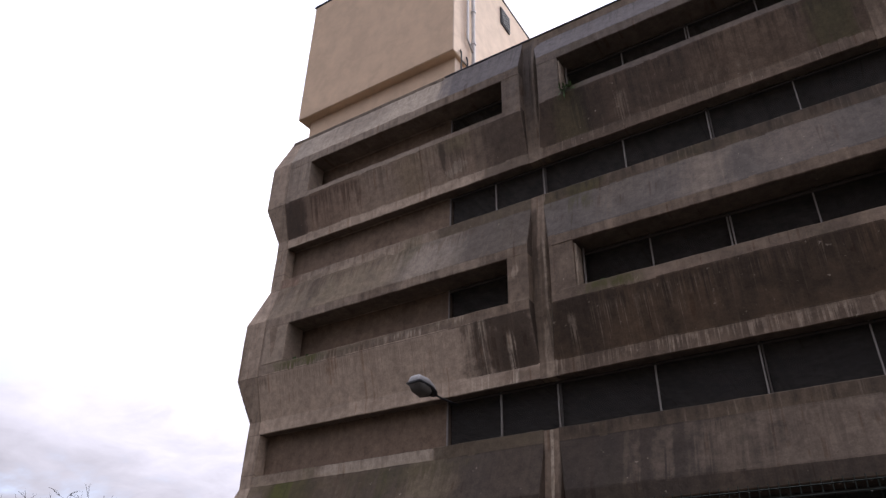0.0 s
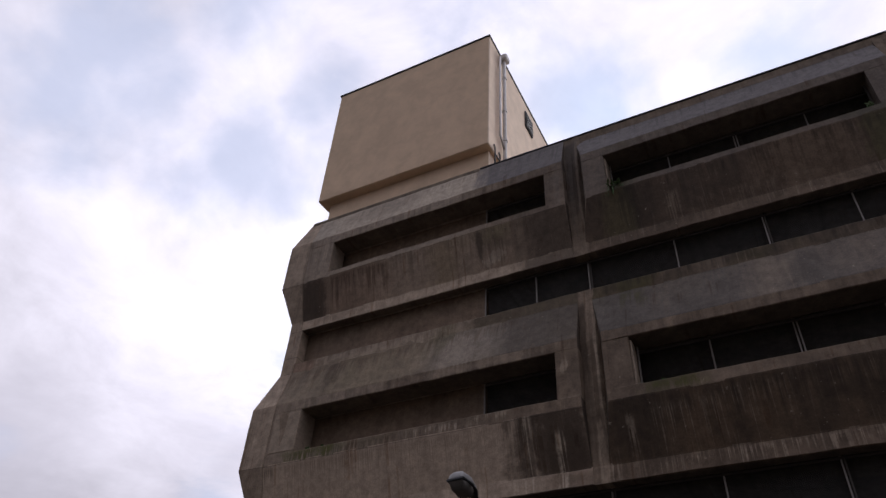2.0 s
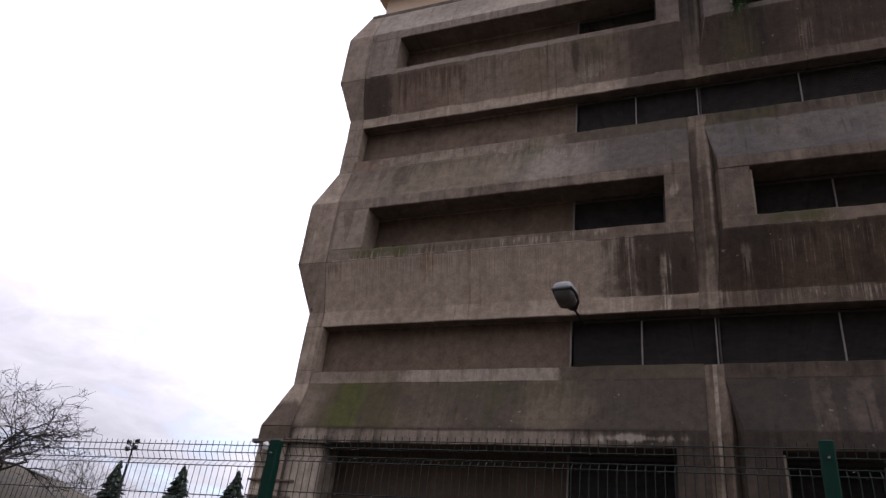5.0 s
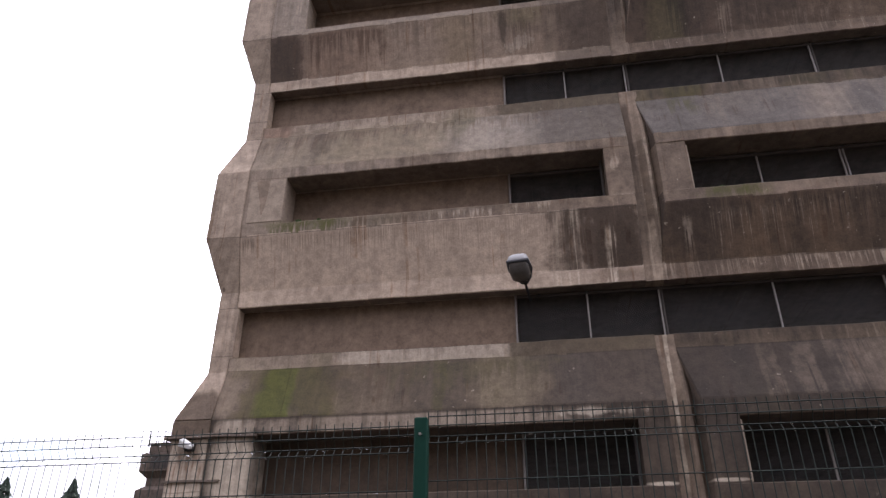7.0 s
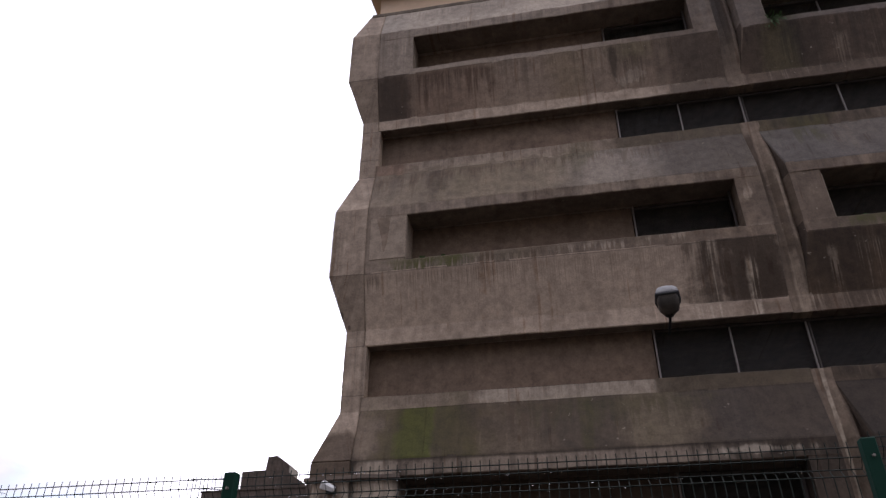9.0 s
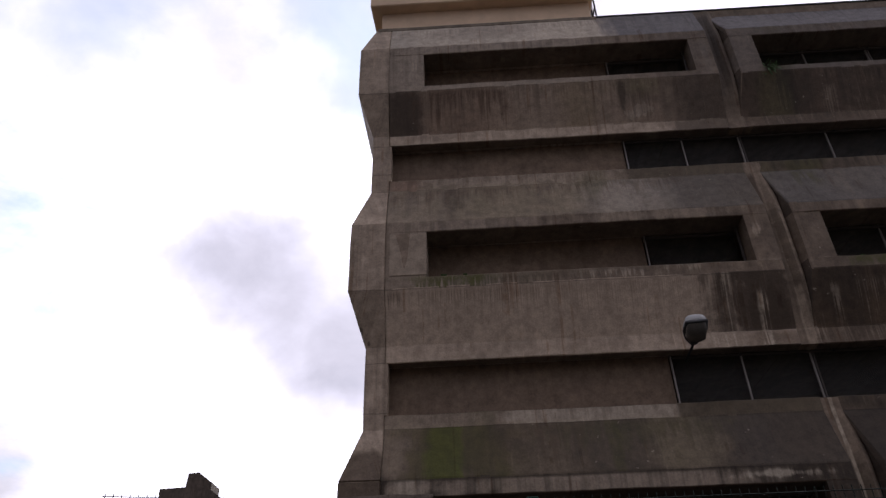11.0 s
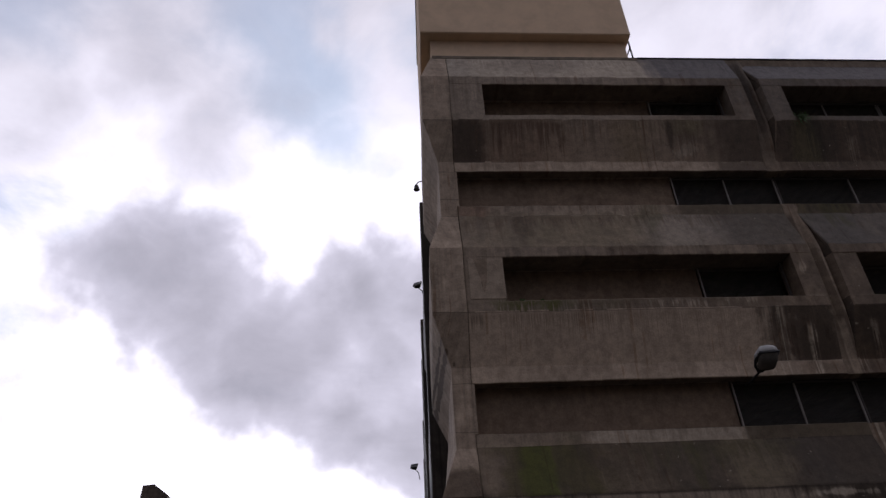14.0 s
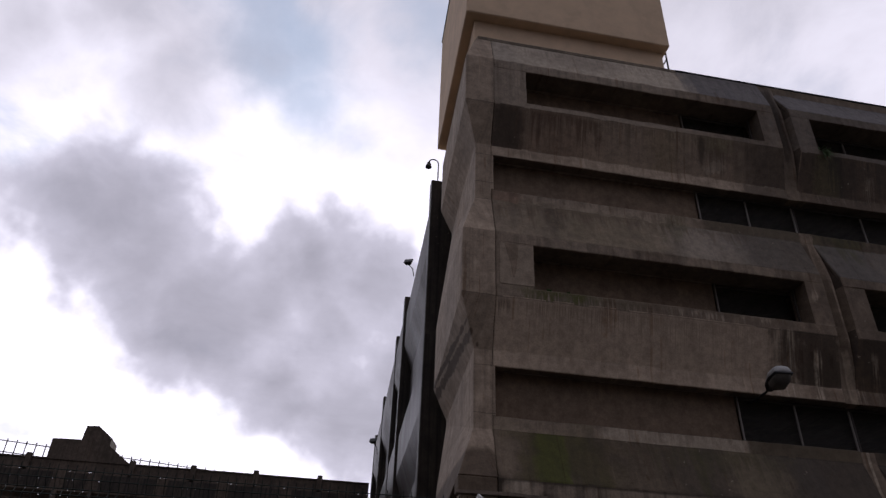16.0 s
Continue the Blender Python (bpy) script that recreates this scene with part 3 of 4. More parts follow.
# ---------------------------------------------------------------- building blocks
def empty(name, label, category, group="", kind=""):
    return tagged(new(name), label, category, group, kind)


def mesh_of(bm, name):
    me = bpy.data.meshes.new(name)
    bmesh.ops.recalc_face_normals(bm, faces=bm.faces)
    bm.to_mesh(me)
    bm.free()
    return me


def part(name, bm, mat, parent=None, label="", smooth=False):
    """Links a bmesh as one mesh object under a thing or a part."""
    me = mesh_of(bm, name)
    me.materials.append(mat)
    if smooth:
        for f in me.polygons:
            f.use_smooth = True
    ob = new(name, me)
    ob.parent = parent
    if label:
        tagged(ob, label)
    return ob


def box(bm, x0, x1, y0, y1, z0, z1, bevel=0.0):
    vs = [bm.verts.new((x, y, z)) for z in (z0, z1) for y in (y0, y1) for x in (x0, x1)]
    faces = [bm.faces.new([vs[i] for i in q]) for q in ((0, 2, 3, 1), (4, 5, 7, 6), (0, 1, 5, 4), (2, 6, 7, 3), (0, 4, 6, 2), (1, 3, 7, 5))]
    if bevel:
        es = {e for f in faces for e in f.edges}
        bmesh.ops.bevel(bm, geom=list(es), offset=bevel, segments=1, profile=0.5, affect="EDGES")
    return bm


def boxed(*args, bevel=0.0):
    return box(bmesh.new(), *args, bevel=bevel)


def tube(bm, pts, r, sides=8, r_end=None):
    """A round bar through the points, tapering to r_end."""
    pts = [Vector(p) for p in pts]
    rings = []
    for k, p in enumerate(pts):
        d = (pts[min(k + 1, len(pts) - 1)] - pts[max(k - 1, 0)]).normalized()
        side = d.cross(Vector((0, 0, 1)) if abs(d.z) < 0.95 else Vector((1, 0, 0))).normalized()
        up = side.cross(d)
        rad = r if r_end is None else r + (r_end - r) * k / (len(pts) - 1)
        rings.append([bm.verts.new(p + rad * (math.cos(a) * side + math.sin(a) * up)) for a in (2 * math.pi * s / sides for s in range(sides))])
    for a, b in zip(rings, rings[1:]):
        for s in range(sides):
            bm.faces.new((a[s], a[(s + 1) % sides], b[(s + 1) % sides], b[s]))
    bm.faces.new(rings[0][::-1])
    bm.faces.new(rings[-1])
    return bm


def rough_up(bm, amount, scale=1.7):
    for v in bm.verts:
        d = noise.noise_vector(v.co * scale) * amount + noise.noise_vector(v.co * scale * 5) * amount * 0.6
        v.co += d


def prism_x(section, x0, x1, worn=0.010, step=0.15, bevel=0.016):
    """A cross-section of (y, z) drawn out along x, with slightly worn edges."""
    bm = bmesh.new()
    count = max(1, round((x1 - x0) / step))
    rings = [[bm.verts.new((x0 + (x1 - x0) * k / count, y, z)) for y, z in section] for k in range(count + 1)]
    m = len(section)
    for a, b in zip(rings, rings[1:]):
        for s in range(m):
            bm.faces.new((a[s], a[(s + 1) % m], b[(s + 1) % m], b[s]))
    bm.faces.new(rings[0][::-1])
    bm.faces.new(rings[-1])
    bmesh.ops.recalc_face_normals(bm, faces=bm.faces)
    if bevel:
        sharp = [e for e in bm.edges if len(e.link_faces) == 2 and e.calc_face_angle(0.0) > 0.2]
        bmesh.ops.bevel(bm, geom=sharp, offset=bevel, segments=1, profile=0.5, affect="EDGES")
    rough_up(bm, worn)
    return bm


# ---------------------------------------------------------------- ground
def lie(x):
    """Height of the ground, which climbs gently along the fence."""
    f = min(1.0, max(0.0, (x + 6.2) / 4.4))
    return 0.40 * f * f * (3 - 2 * f)


bm = bmesh.new()
lanes = [[bm.verts.new((x, y, lie(x))) for y in (-900, 900)] for x in (-900, *np.linspace(-6.2, -1.8, 12), 900)]
for a, b in zip(lanes, lanes[1:]):
    bm.faces.new((a[0], b[0], b[1], a[1]))
bmesh.ops.extrude_face_region(bm, geom=bm.faces[:])
bm.verts.ensure_lookup_table()
for v in bm.verts[:2 * len(lanes)]:
    v.co.z -= 0.6
ground = part("ground", bm, M_PAVING)
tagged(ground, "worn asphalt ground reaching the horizon", "ground", kind="structure")

# ---------------------------------------------------------------- car park: front
YO, YI, YB = 12.64, 12.97, 13.22
building = empty("car_park", "brutalist multi-storey car park of folded stained concrete bands", "building")

# outline of the folded front: height, and how far out of the inner plane (0 to 1)
SPANDRELS = [
    ("s0", ((0.0, 0), (2.15, 0), (3.21, 1), (3.60, 1))),
    ("s1", ((4.60, 1), (4.90, 1), (5.85, 0), (6.12, 0))),
    ("s2", ((7.12, 0), (7.45, 0), (8.51, 1), (8.76, 1))),
    ("s3", ((9.81, 1), (10.06, 1), (11.12, 0), (11.42, 0))),
    ("s4", ((12.42, 0), (12.72, 0), (13.78, 1), (13.95, 1))),
    ("s5", ((15.00, 1), (15.28, 1), (16.36, 0))),
]
OPENINGS = ((3.60, 4.60), (8.76, 9.81), (13.95, 15.00))
SLOTS = ((6.12, 7.12), (11.42, 12.42))
BAYS = ((-14.05, -6.45, -13.23, -6.93), (-5.95, 0.77, -5.42, 0.27), (1.27, 7.99, 1.80, 7.49), (8.49, 15.2, 9.0, 14.7))


def face_y(d):
    return YI + (YO - YI) * d


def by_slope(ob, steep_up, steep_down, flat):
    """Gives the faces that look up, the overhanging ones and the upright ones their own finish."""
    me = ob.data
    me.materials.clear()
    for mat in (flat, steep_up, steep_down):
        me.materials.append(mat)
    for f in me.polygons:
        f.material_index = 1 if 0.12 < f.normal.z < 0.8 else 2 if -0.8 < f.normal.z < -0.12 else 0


for k, (bx0, bx1, ox0, ox1) in enumerate(BAYS):
    first = k == 0
    finish = {
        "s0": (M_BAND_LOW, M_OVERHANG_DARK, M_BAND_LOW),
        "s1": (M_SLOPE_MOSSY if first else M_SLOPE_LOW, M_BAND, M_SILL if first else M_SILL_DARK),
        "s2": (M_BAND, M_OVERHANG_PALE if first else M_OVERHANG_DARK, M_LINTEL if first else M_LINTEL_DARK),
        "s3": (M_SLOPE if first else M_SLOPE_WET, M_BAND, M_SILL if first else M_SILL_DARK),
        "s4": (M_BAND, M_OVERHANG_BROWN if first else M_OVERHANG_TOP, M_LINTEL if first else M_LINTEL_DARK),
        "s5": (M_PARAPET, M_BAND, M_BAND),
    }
    for key, line in SPANDRELS:
        if key == "s5" and not first:  # an upright kerb tops the slope here
            line = (*line[:2], (16.09, 0), (16.36, 0))
        section = [(face_y(d), z) for z, d in line] + [(YB, line[-1][0]), (YB, line[0][0])]
        ob = part("spandrel", prism_x(section, bx0, bx1), M_BAND, building)
        if not first:  # the end beside a joint slants back behind the face
            for v in ob.data.vertices:
                if v.co.x < bx0 + 0.05:
                    v.co.x -= 0.20 * min(1.0, max(0.0, (v.co.y - YO) / (YI - YO)))
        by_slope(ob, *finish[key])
        if key in ("s2", "s4"):  # the strip under an opening belongs to the upright band
            ob.data.materials.append(M_BAND)
            for f in ob.data.polygons:
                if f.material_index == 0 and f.center.z > line[2][0] - 0.01:
                    f.material_index = 3
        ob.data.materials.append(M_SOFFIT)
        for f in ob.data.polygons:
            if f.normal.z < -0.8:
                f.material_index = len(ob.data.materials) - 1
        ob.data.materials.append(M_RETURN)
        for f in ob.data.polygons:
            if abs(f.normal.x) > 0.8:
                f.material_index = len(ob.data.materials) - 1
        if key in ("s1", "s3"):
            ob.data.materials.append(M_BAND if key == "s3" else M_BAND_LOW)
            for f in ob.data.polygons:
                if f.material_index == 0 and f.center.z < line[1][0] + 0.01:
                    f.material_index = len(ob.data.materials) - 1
    for z0, z1 in OPENINGS:
        for jx0, jx1 in ((bx0, ox0), (ox1, bx1)):
            jamb = boxed(jx0, jx1, YO + 0.005, YB - 0.01, z0 - 0.04, z1 + 0.04)
            for v in jamb.verts:
                if not first and v.co.x < bx0 + 0.01 and v.co.y > YI:
                    v.co.x -= 0.20
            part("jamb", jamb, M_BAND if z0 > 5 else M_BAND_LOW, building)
bm = boxed(-13.97, -13.245, YO - 0.006, YO + 0.05, 8.80, 9.77, bevel=0.004)
part("repair_patch", bm, M_PATCH, building, "pale patch of repair mortar")
bm = bmesh.new()
edge_line = [(-13.86 + 0.30 * f, 9.772) for f in (0.0, 0.3, 0.6, 1.0)] + [(-13.585, 9.5), (-13.61, 9.2), (-13.665, 8.95), (-13.70, 9.0), (-13.74, 9.3), (-13.80, 9.55)]
rings = [[bm.verts.new((x, y, z)) for x, z in edge_line] for y in (YO - 0.0105, YO + 0.02)]
for ring in rings:
    bm.faces.new(ring)
for k in range(len(edge_line)):
    j = (k + 1) % len(edge_line)
    bm.faces.new((rings[0][k], rings[0][j], rings[1][j], rings[1][k]))
part("mortar_scar", bm, M_SCAR, building, "brown wedge-shaped scar in the repair")

# drained joints between the bays
JOINT = (((0.0, 0), (2.15, 0), (3.21, 1), (4.90, 1), (5.85, 0), (6.10, 0)), ((7.12, 0), (7.45, 0), (8.51, 1), (10.06, 1), (11.12, 0), (11.42, 0)), ((12.42, 0), (12.72, 0), (13.78, 1), (15.28, 1), (16.36, 0)))


def joint_column(jx, line):
    """A recessed column between two bays with a blunt ridge down its face, flush with the bays at its head and foot."""
    heights = [z for z, _ in line]
    zs = sorted({*heights, *np.arange(heights[0], heights[-1], 0.22)})
    bm = bmesh.new()
    rings = []
    for z in zs:
        d = float(np.interp(z, heights, [d for _, d in line]))
        edge = YI - 0.10 * d + 0.012
        ridge = edge - 0.012 - 0.10 * d
        rings.append([bm.verts.new((jx + x, y, z)) for x, y in ((-0.249, YB), (-0.249, edge), (-0.06, edge), (0.055, ridge), (0.11, ridge), (0.185, edge), (0.249, edge), (0.249, YB))])
    for a, b in zip(rings, rings[1:]):
        for k in range(8):
            bm.faces.new((a[k], a[(k + 1) % 8], b[(k + 1) % 8], b[k]))
    bm.faces.new(rings[0][::-1])
    bm.faces.new(rings[-1])
    rough_up(bm, 0.007)
    part("joint_column", bm, M_JOINT, building)


for jx in (-6.2, 1.02, 8.24):
    for line in JOINT:
        joint_column(jx, line)

# ---------------------------------------------------------------- car park: corner pier and side
XI = -14.43


def loft(levels, x_in, x_back, y_in, y_back, skew=0.0, rear=None):
    """A folded pier: its front and its outer side step out and in by the same amount. rear: heights of the folds at the far end."""
    bm = bmesh.new()
    rings = []
    for (z, d), far in zip(levels, rear or [z for z, _ in levels]):
        o = 0.33 * d
        rings.append([bm.verts.new(c) for c in ((x_in - o, y_in - o, z), (x_back, y_in - o, z), (x_back + skew, y_back, far), (x_in - o + skew, y_back, far))])
    for a, b in zip(rings, rings[1:]):
        for s in range(4):
            bm.faces.new((a[s], a[(s + 1) % 4], b[(s + 1) % 4], b[s]))
    bm.faces.new(rings[0][::-1])
    bm.faces.new(rings[-1])
    bmesh.ops.subdivide_edges(bm, edges=[e for e in bm.edges if e.calc_length() > 0.6], cuts=2, use_grid_fill=True)
    bmesh.ops.recalc_face_normals(bm, faces=bm.faces)
    sharp = [e for e in bm.edges if len(e.link_faces) == 2 and e.calc_face_angle(0.0) > 0.35]
    bmesh.ops.bevel(bm, geom=sharp, offset=0.014, segments=1, profile=0.5, affect="EDGES")
    rough_up(bm, 0.008)
    return bm


FOLD = ((4.60, 1), (4.90, 1), (5.85, 0), (7.45, 0), (8.51, 1), (10.06, 1), (11.12, 0), (12.72, 0), (13.78, 1), (15.28, 1), (16.36, 0))
REAR = (4.27, 7.08, 7.18, 7.90, 9.54, 12.35, 12.45, 13.17, 14.81, 16.36)  # the folds drop and lengthen towards the back
part("corner_pier", loft(FOLD[1:], XI, -14.057, YI, 16.5, skew=0.15, rear=REAR), M_PIER, building)
part("corner_band", boxed(XI - 0.33, -14.057, YO + 0.002, 12.96, 4.603, 4.898, bevel=0.02), M_PIER, building)


part("corner_base", boxed(XI - 0.29, -14.057, YO + 0.01, 12.92, 0.0, 4.60, bevel=0.02), M_BASE, building, "stained and rusted corner base")
part("base_ledge", prism_x(((12.55, 4.57), (12.56, 4.63), (12.66, 4.635), (12.66, 4.56)), -14.82, -13.2, 0.014, 0.12, 0.0), M_SOFFIT, building)
for lz in (3.86, 3.56):
    part("base_ledge", prism_x(((12.60, lz), (12.60, lz + 0.03), (12.66, lz + 0.03), (12.66, lz)), -14.74, -13.75, 0.02, 0.12, 0.0), M_SOFFIT, building)
part("slot_pier", boxed(-14.062, -14.0, YI, YB, 6.12, 7.12, bevel=0.006), M_PIER, building)
part("slot_pier", boxed(-14.062, -14.0, YI, YB, 11.42, 12.42, bevel=0.006), M_PIER, building)
LOWER = ((0.0, 0), (2.15, 0), (3.21, 1), (4.90, 1), (5.85, 0), (7.45, 0), (8.51, 1), (10.06, 1), (11.12, 0))
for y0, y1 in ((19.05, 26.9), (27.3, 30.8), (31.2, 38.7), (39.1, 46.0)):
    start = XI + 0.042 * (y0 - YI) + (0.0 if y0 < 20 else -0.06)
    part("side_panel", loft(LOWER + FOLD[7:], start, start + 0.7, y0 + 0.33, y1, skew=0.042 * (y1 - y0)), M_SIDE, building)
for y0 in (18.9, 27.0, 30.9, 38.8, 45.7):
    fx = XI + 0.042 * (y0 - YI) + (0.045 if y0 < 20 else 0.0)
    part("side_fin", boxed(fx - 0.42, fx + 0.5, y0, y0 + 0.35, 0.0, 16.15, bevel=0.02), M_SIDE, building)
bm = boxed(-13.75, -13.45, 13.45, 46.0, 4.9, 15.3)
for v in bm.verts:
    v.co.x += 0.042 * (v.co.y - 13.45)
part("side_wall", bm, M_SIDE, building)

# ---------------------------------------------------------------- car park: decks, infill and posts
for z in (4.63, 7.16, 9.85, 12.46, 15.04):
    part("deck", boxed(-13.4, 15.2, YB, 30.0, z, z + 0.30), M_INSIDE, building)
for z in (4.63, 7.16, 9.85, 12.46, 15.04):
    part("deck_edge", boxed(-14.06, -13.404, YB + 0.004, 13.6, z + 0.002, z + 0.29), M_INSIDE, building)
# Unseen rear and end walls, added to keep light out of the decks.
part("rear_wall", boxed(-13.3, 15.2, 29.7, 30.0, 0.0, 15.3), M_INSIDE, building)
part("end_wall", boxed(15.2, 15.5, YO, 30.0, 0.0, 16.3), M_INSIDE, building)
for z0, z1 in ((0.0, 4.63), (4.93, 7.16), (7.46, 9.85), (10.15, 12.46), (12.76, 15.04)):
    part("infill_wall", boxed(-14.10, -8.80, YB + 0.10, 13.5, z0, z1), M_INFILL if z0 > 3 else M_INFILL_LOW, building)
    for cx in (-6.2, 1.02, 8.24):
        part("column", boxed(cx - 0.2, cx + 0.2, 17.5, 17.9, z0, z1, bevel=0.02), M_INSIDE, building)
POSTS = ((-8.77, 0), (-7.48, 0), (-6.22, 1), (-4.28, 0), (-2.47, 1), (-0.77, 0), (1.02, 1), (2.9, 0), (4.75, 1), (6.5, 0))
def slot_post(px, z0, z1, mat=None, half=0.014):
    part("slot_post", boxed(px - half, px + half, 13.25, 13.29, z0 - 0.2, z1 + 0.04), mat or M_STEEL, building)


def netting(x0, x1, z0, z1, seed):
    """Slack netting that bellies between the posts, its foot hitched up here and there."""
    bm = bmesh.new()
    cols, rows = max(2, round((x1 - x0) / 0.22)), 7
    grid = []
    for i in range(cols + 1):
        x = x0 + (x1 - x0) * i / cols
        hitch = 0.16 * max(0.0, noise.noise((x * 0.5, seed, 0.0))) + 0.05 * noise.noise((x * 1.7, seed, 3.0))
        grid.append([bm.verts.new((x, 13.33 + 0.05 * noise.noise((x * 0.9, z0 + j, seed)) + 0.03 * math.sin(math.pi * j / rows), z0 + hitch + (z1 - z0 - hitch) * j / rows)) for j in range(rows + 1)])
    for a, b in zip(grid, grid[1:]):
        for j in range(rows):
            bm.faces.new((a[j], b[j], b[j + 1], a[j + 1]))
    part("netting", bm, M_NET, building, "dark slack bird netting behind the posts", smooth=True)


for z0, z1 in SLOTS:
    for px, double in POSTS:
        slot_post(px, z0, z1)
        if double:
            slot_post(px + 0.05, z0, z1, M_RAIL)
    netting(-8.74, 15.0, z0 - 0.3, z1 + 0.04, int(z0))
BOLT = mesh_of(tube(bmesh.new(), ((0, 0, 0), (0, -0.02, 0)), 0.022, 8), "bolt")
BOLT.materials.append(M_BLACK)


def slot_rail(x0, x1, y0, z0, z1):
    rail = part("slot_rail", boxed(x0, x1, y0, 13.30, z0, z1), M_RAIL, building)
    for k in range(int((x1 - x0) / 0.85)):
        bolt = new("bolt", BOLT)
        bolt.parent, bolt.location = rail, (x0 + 0.4 + 0.85 * k, y0, (z0 + z1) / 2)


for z0, z1 in SLOTS:
    slot_rail(-8.74, 15.0, 13.24, z1 - 0.05, z1 - 0.005)
for z0, z1 in OPENINGS:
    for px in (-8.77, -4.02, -2.52, -2.46, -1.0, 3.3, 4.8, 4.86, 6.3):
        slot_post(px, z0, z1)
    for rx0, rx1 in ((-8.74, -6.94), (-5.41, 0.26), (1.81, 7.48)):
        netting(rx0, rx1, z0 - 0.3, z1 + 0.04, int(z0 + rx0))
        slot_rail(rx0, rx1, 13.23, z1 - 0.07, z1 - 0.01)
    for px in (-6.975, 0.235):
        part("frame_post", boxed(px - 0.02, px + 0.02, 13.02, 13.06, z0, z1), M_RAIL, building)
    for px in (-5.40, 1.82):
        # A pale strip stands in for light falling on the reveal.
        part("reveal_strip", boxed(px - 0.018, px + 0.018, 12.70, 12.98, z0 + 0.02, z1 - 0.05, bevel=0.006), M_PATCH, building, "pale strip added for the light on the reveal")
        part("frame_post", boxed(px + 0.022, px + 0.05, 13.05, 13.10, z0, z1), M_STEEL, building)
part("kerb", prism_x(((YI - 0.035, 16.27), (YI - 0.035, 16.385), (YB + 0.05, 16.40), (YB + 0.05, 16.27)), -14.40, -8.86, 0.006, 0.2, 0.012), M_SILL_TOP, building)
part("coping", boxed(-8.85, 15.2, YI - 0.02, YB + 0.05, 16.363, 16.41, bevel=0.01), M_FLASHING, building)

# ---------------------------------------------------------------- plant room on the roof
plant = empty("plant_room", "cream rendered plant room box overhanging the car park roof", "building")


def skewed(x0, x1, y0, y1, z0, z1, bevel):
    """A box whose rear left corner follows the splayed side of the building."""
    bm = boxed(x0, x1, y0, y1, z0, z1, bevel=bevel)
    for v in bm.verts:
        if v.co.x < (x0 + x1) / 2:
            v.co.x += 0.048 * (v.co.y - y0)
    return bm


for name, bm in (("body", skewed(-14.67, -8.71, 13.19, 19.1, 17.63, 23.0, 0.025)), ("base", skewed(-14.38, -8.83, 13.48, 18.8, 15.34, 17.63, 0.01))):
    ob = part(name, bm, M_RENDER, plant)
    ob.data.materials.append(M_RENDER_PALE)  # light on the right-hand faces is put into a paler colour
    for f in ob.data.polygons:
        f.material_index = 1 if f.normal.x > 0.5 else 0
part("roof_edge", skewed(-14.70, -8.68, 13.16, 19.13, 23.003, 23.06, 0.005), M_FLASHING, plant)
pipe = part("downpipe", tube(bmesh.new(), ((-8.60, 14.15, 22.8), (-8.60, 14.15, 20.3), (-8.60, 14.15, 18.3), (-8.60, 14.15, 15.4)), 0.062, 12), M_PIPE, plant, "grey plastic downpipe", smooth=True)
thin = part("downpipe", tube(bmesh.new(), ((-8.62, 13.85, 22.6), (-8.62, 13.85, 18.6), (-8.60, 14.1, 18.2)), 0.04, 12), M_PIPE, plant, smooth=True)
part("hopper", boxed(-8.71, -8.45, 13.98, 14.32, 22.68, 22.95, bevel=0.04), M_PIPE, pipe)
for cz in (21.7, 20.0, 18.6):
    part("pipe_clip", tube(bmesh.new(), ((-8.60, 14.15, cz), (-8.60, 14.15, cz + 0.09)), 0.085, 12), M_PIPE, pipe)
vent = part("louvre", boxed(-8.712, -8.66, 16.2, 16.85, 21.62, 22.45, bevel=0.008), M_BLACK, plant, "dark louvred vent")
for k in range(7):
    part("slat", boxed(-8.668, -8.635, 16.24, 16.81, 21.68 + 0.105 * k, 21.74 + 0.105 * k), M_BLACK, vent)
rail = bmesh.new()
for ry in (13.55, 13.9):
    tube(rail, ((-8.66, ry, 16.30), (-8.66, ry, 17.75), (-8.69, ry, 17.9)), 0.025, 8)
tube(rail, ((-8.66, 13.55, 17.5), (-8.66, 13.9, 17.5)), 0.02, 8)
tube(rail, ((-8.66, 13.55, 17.0), (-8.66, 13.9, 17.0)), 0.02, 8)
part("access_rail", rail, M_BLACK, plant, "black steel access rail")
part("cowl", tube(bmesh.new(), ((-8.3, 14.6, 17.3), (-8.3, 15.4, 17.55)), 0.14, 12, 0.10), M_BLACK, plant)

# ---------------------------------------------------------------- wall lamp
lamp = empty("street_lamp", "grey street lamp head on a short arm off the concrete front", "lamp")

def lamp_shell(rows, sides=16):
    """A long rounded shell: (distance along, half width, top, bottom) for each ring."""
    bm = bmesh.new()
    rings = []
    for d, half, top, low in rows:
        ring = []
        for s in range(sides):
            a = 2 * math.pi * s / sides
            cx, cz = math.cos(a), math.sin(a)
            ring.append(bm.verts.new((half * math.copysign(abs(cx) ** 0.6, cx), d, (top if cz > 0 else low) * abs(cz) ** 0.7)))
        rings.append(ring)
    for a, b in zip(rings, rings[1:]):
        for s in range(sides):
            bm.faces.new((a[s], a[(s + 1) % sides], b[(s + 1) % sides], b[s]))
    bm.faces.new(rings[0][::-1])
    bm.faces.new(rings[-1])
    return bm


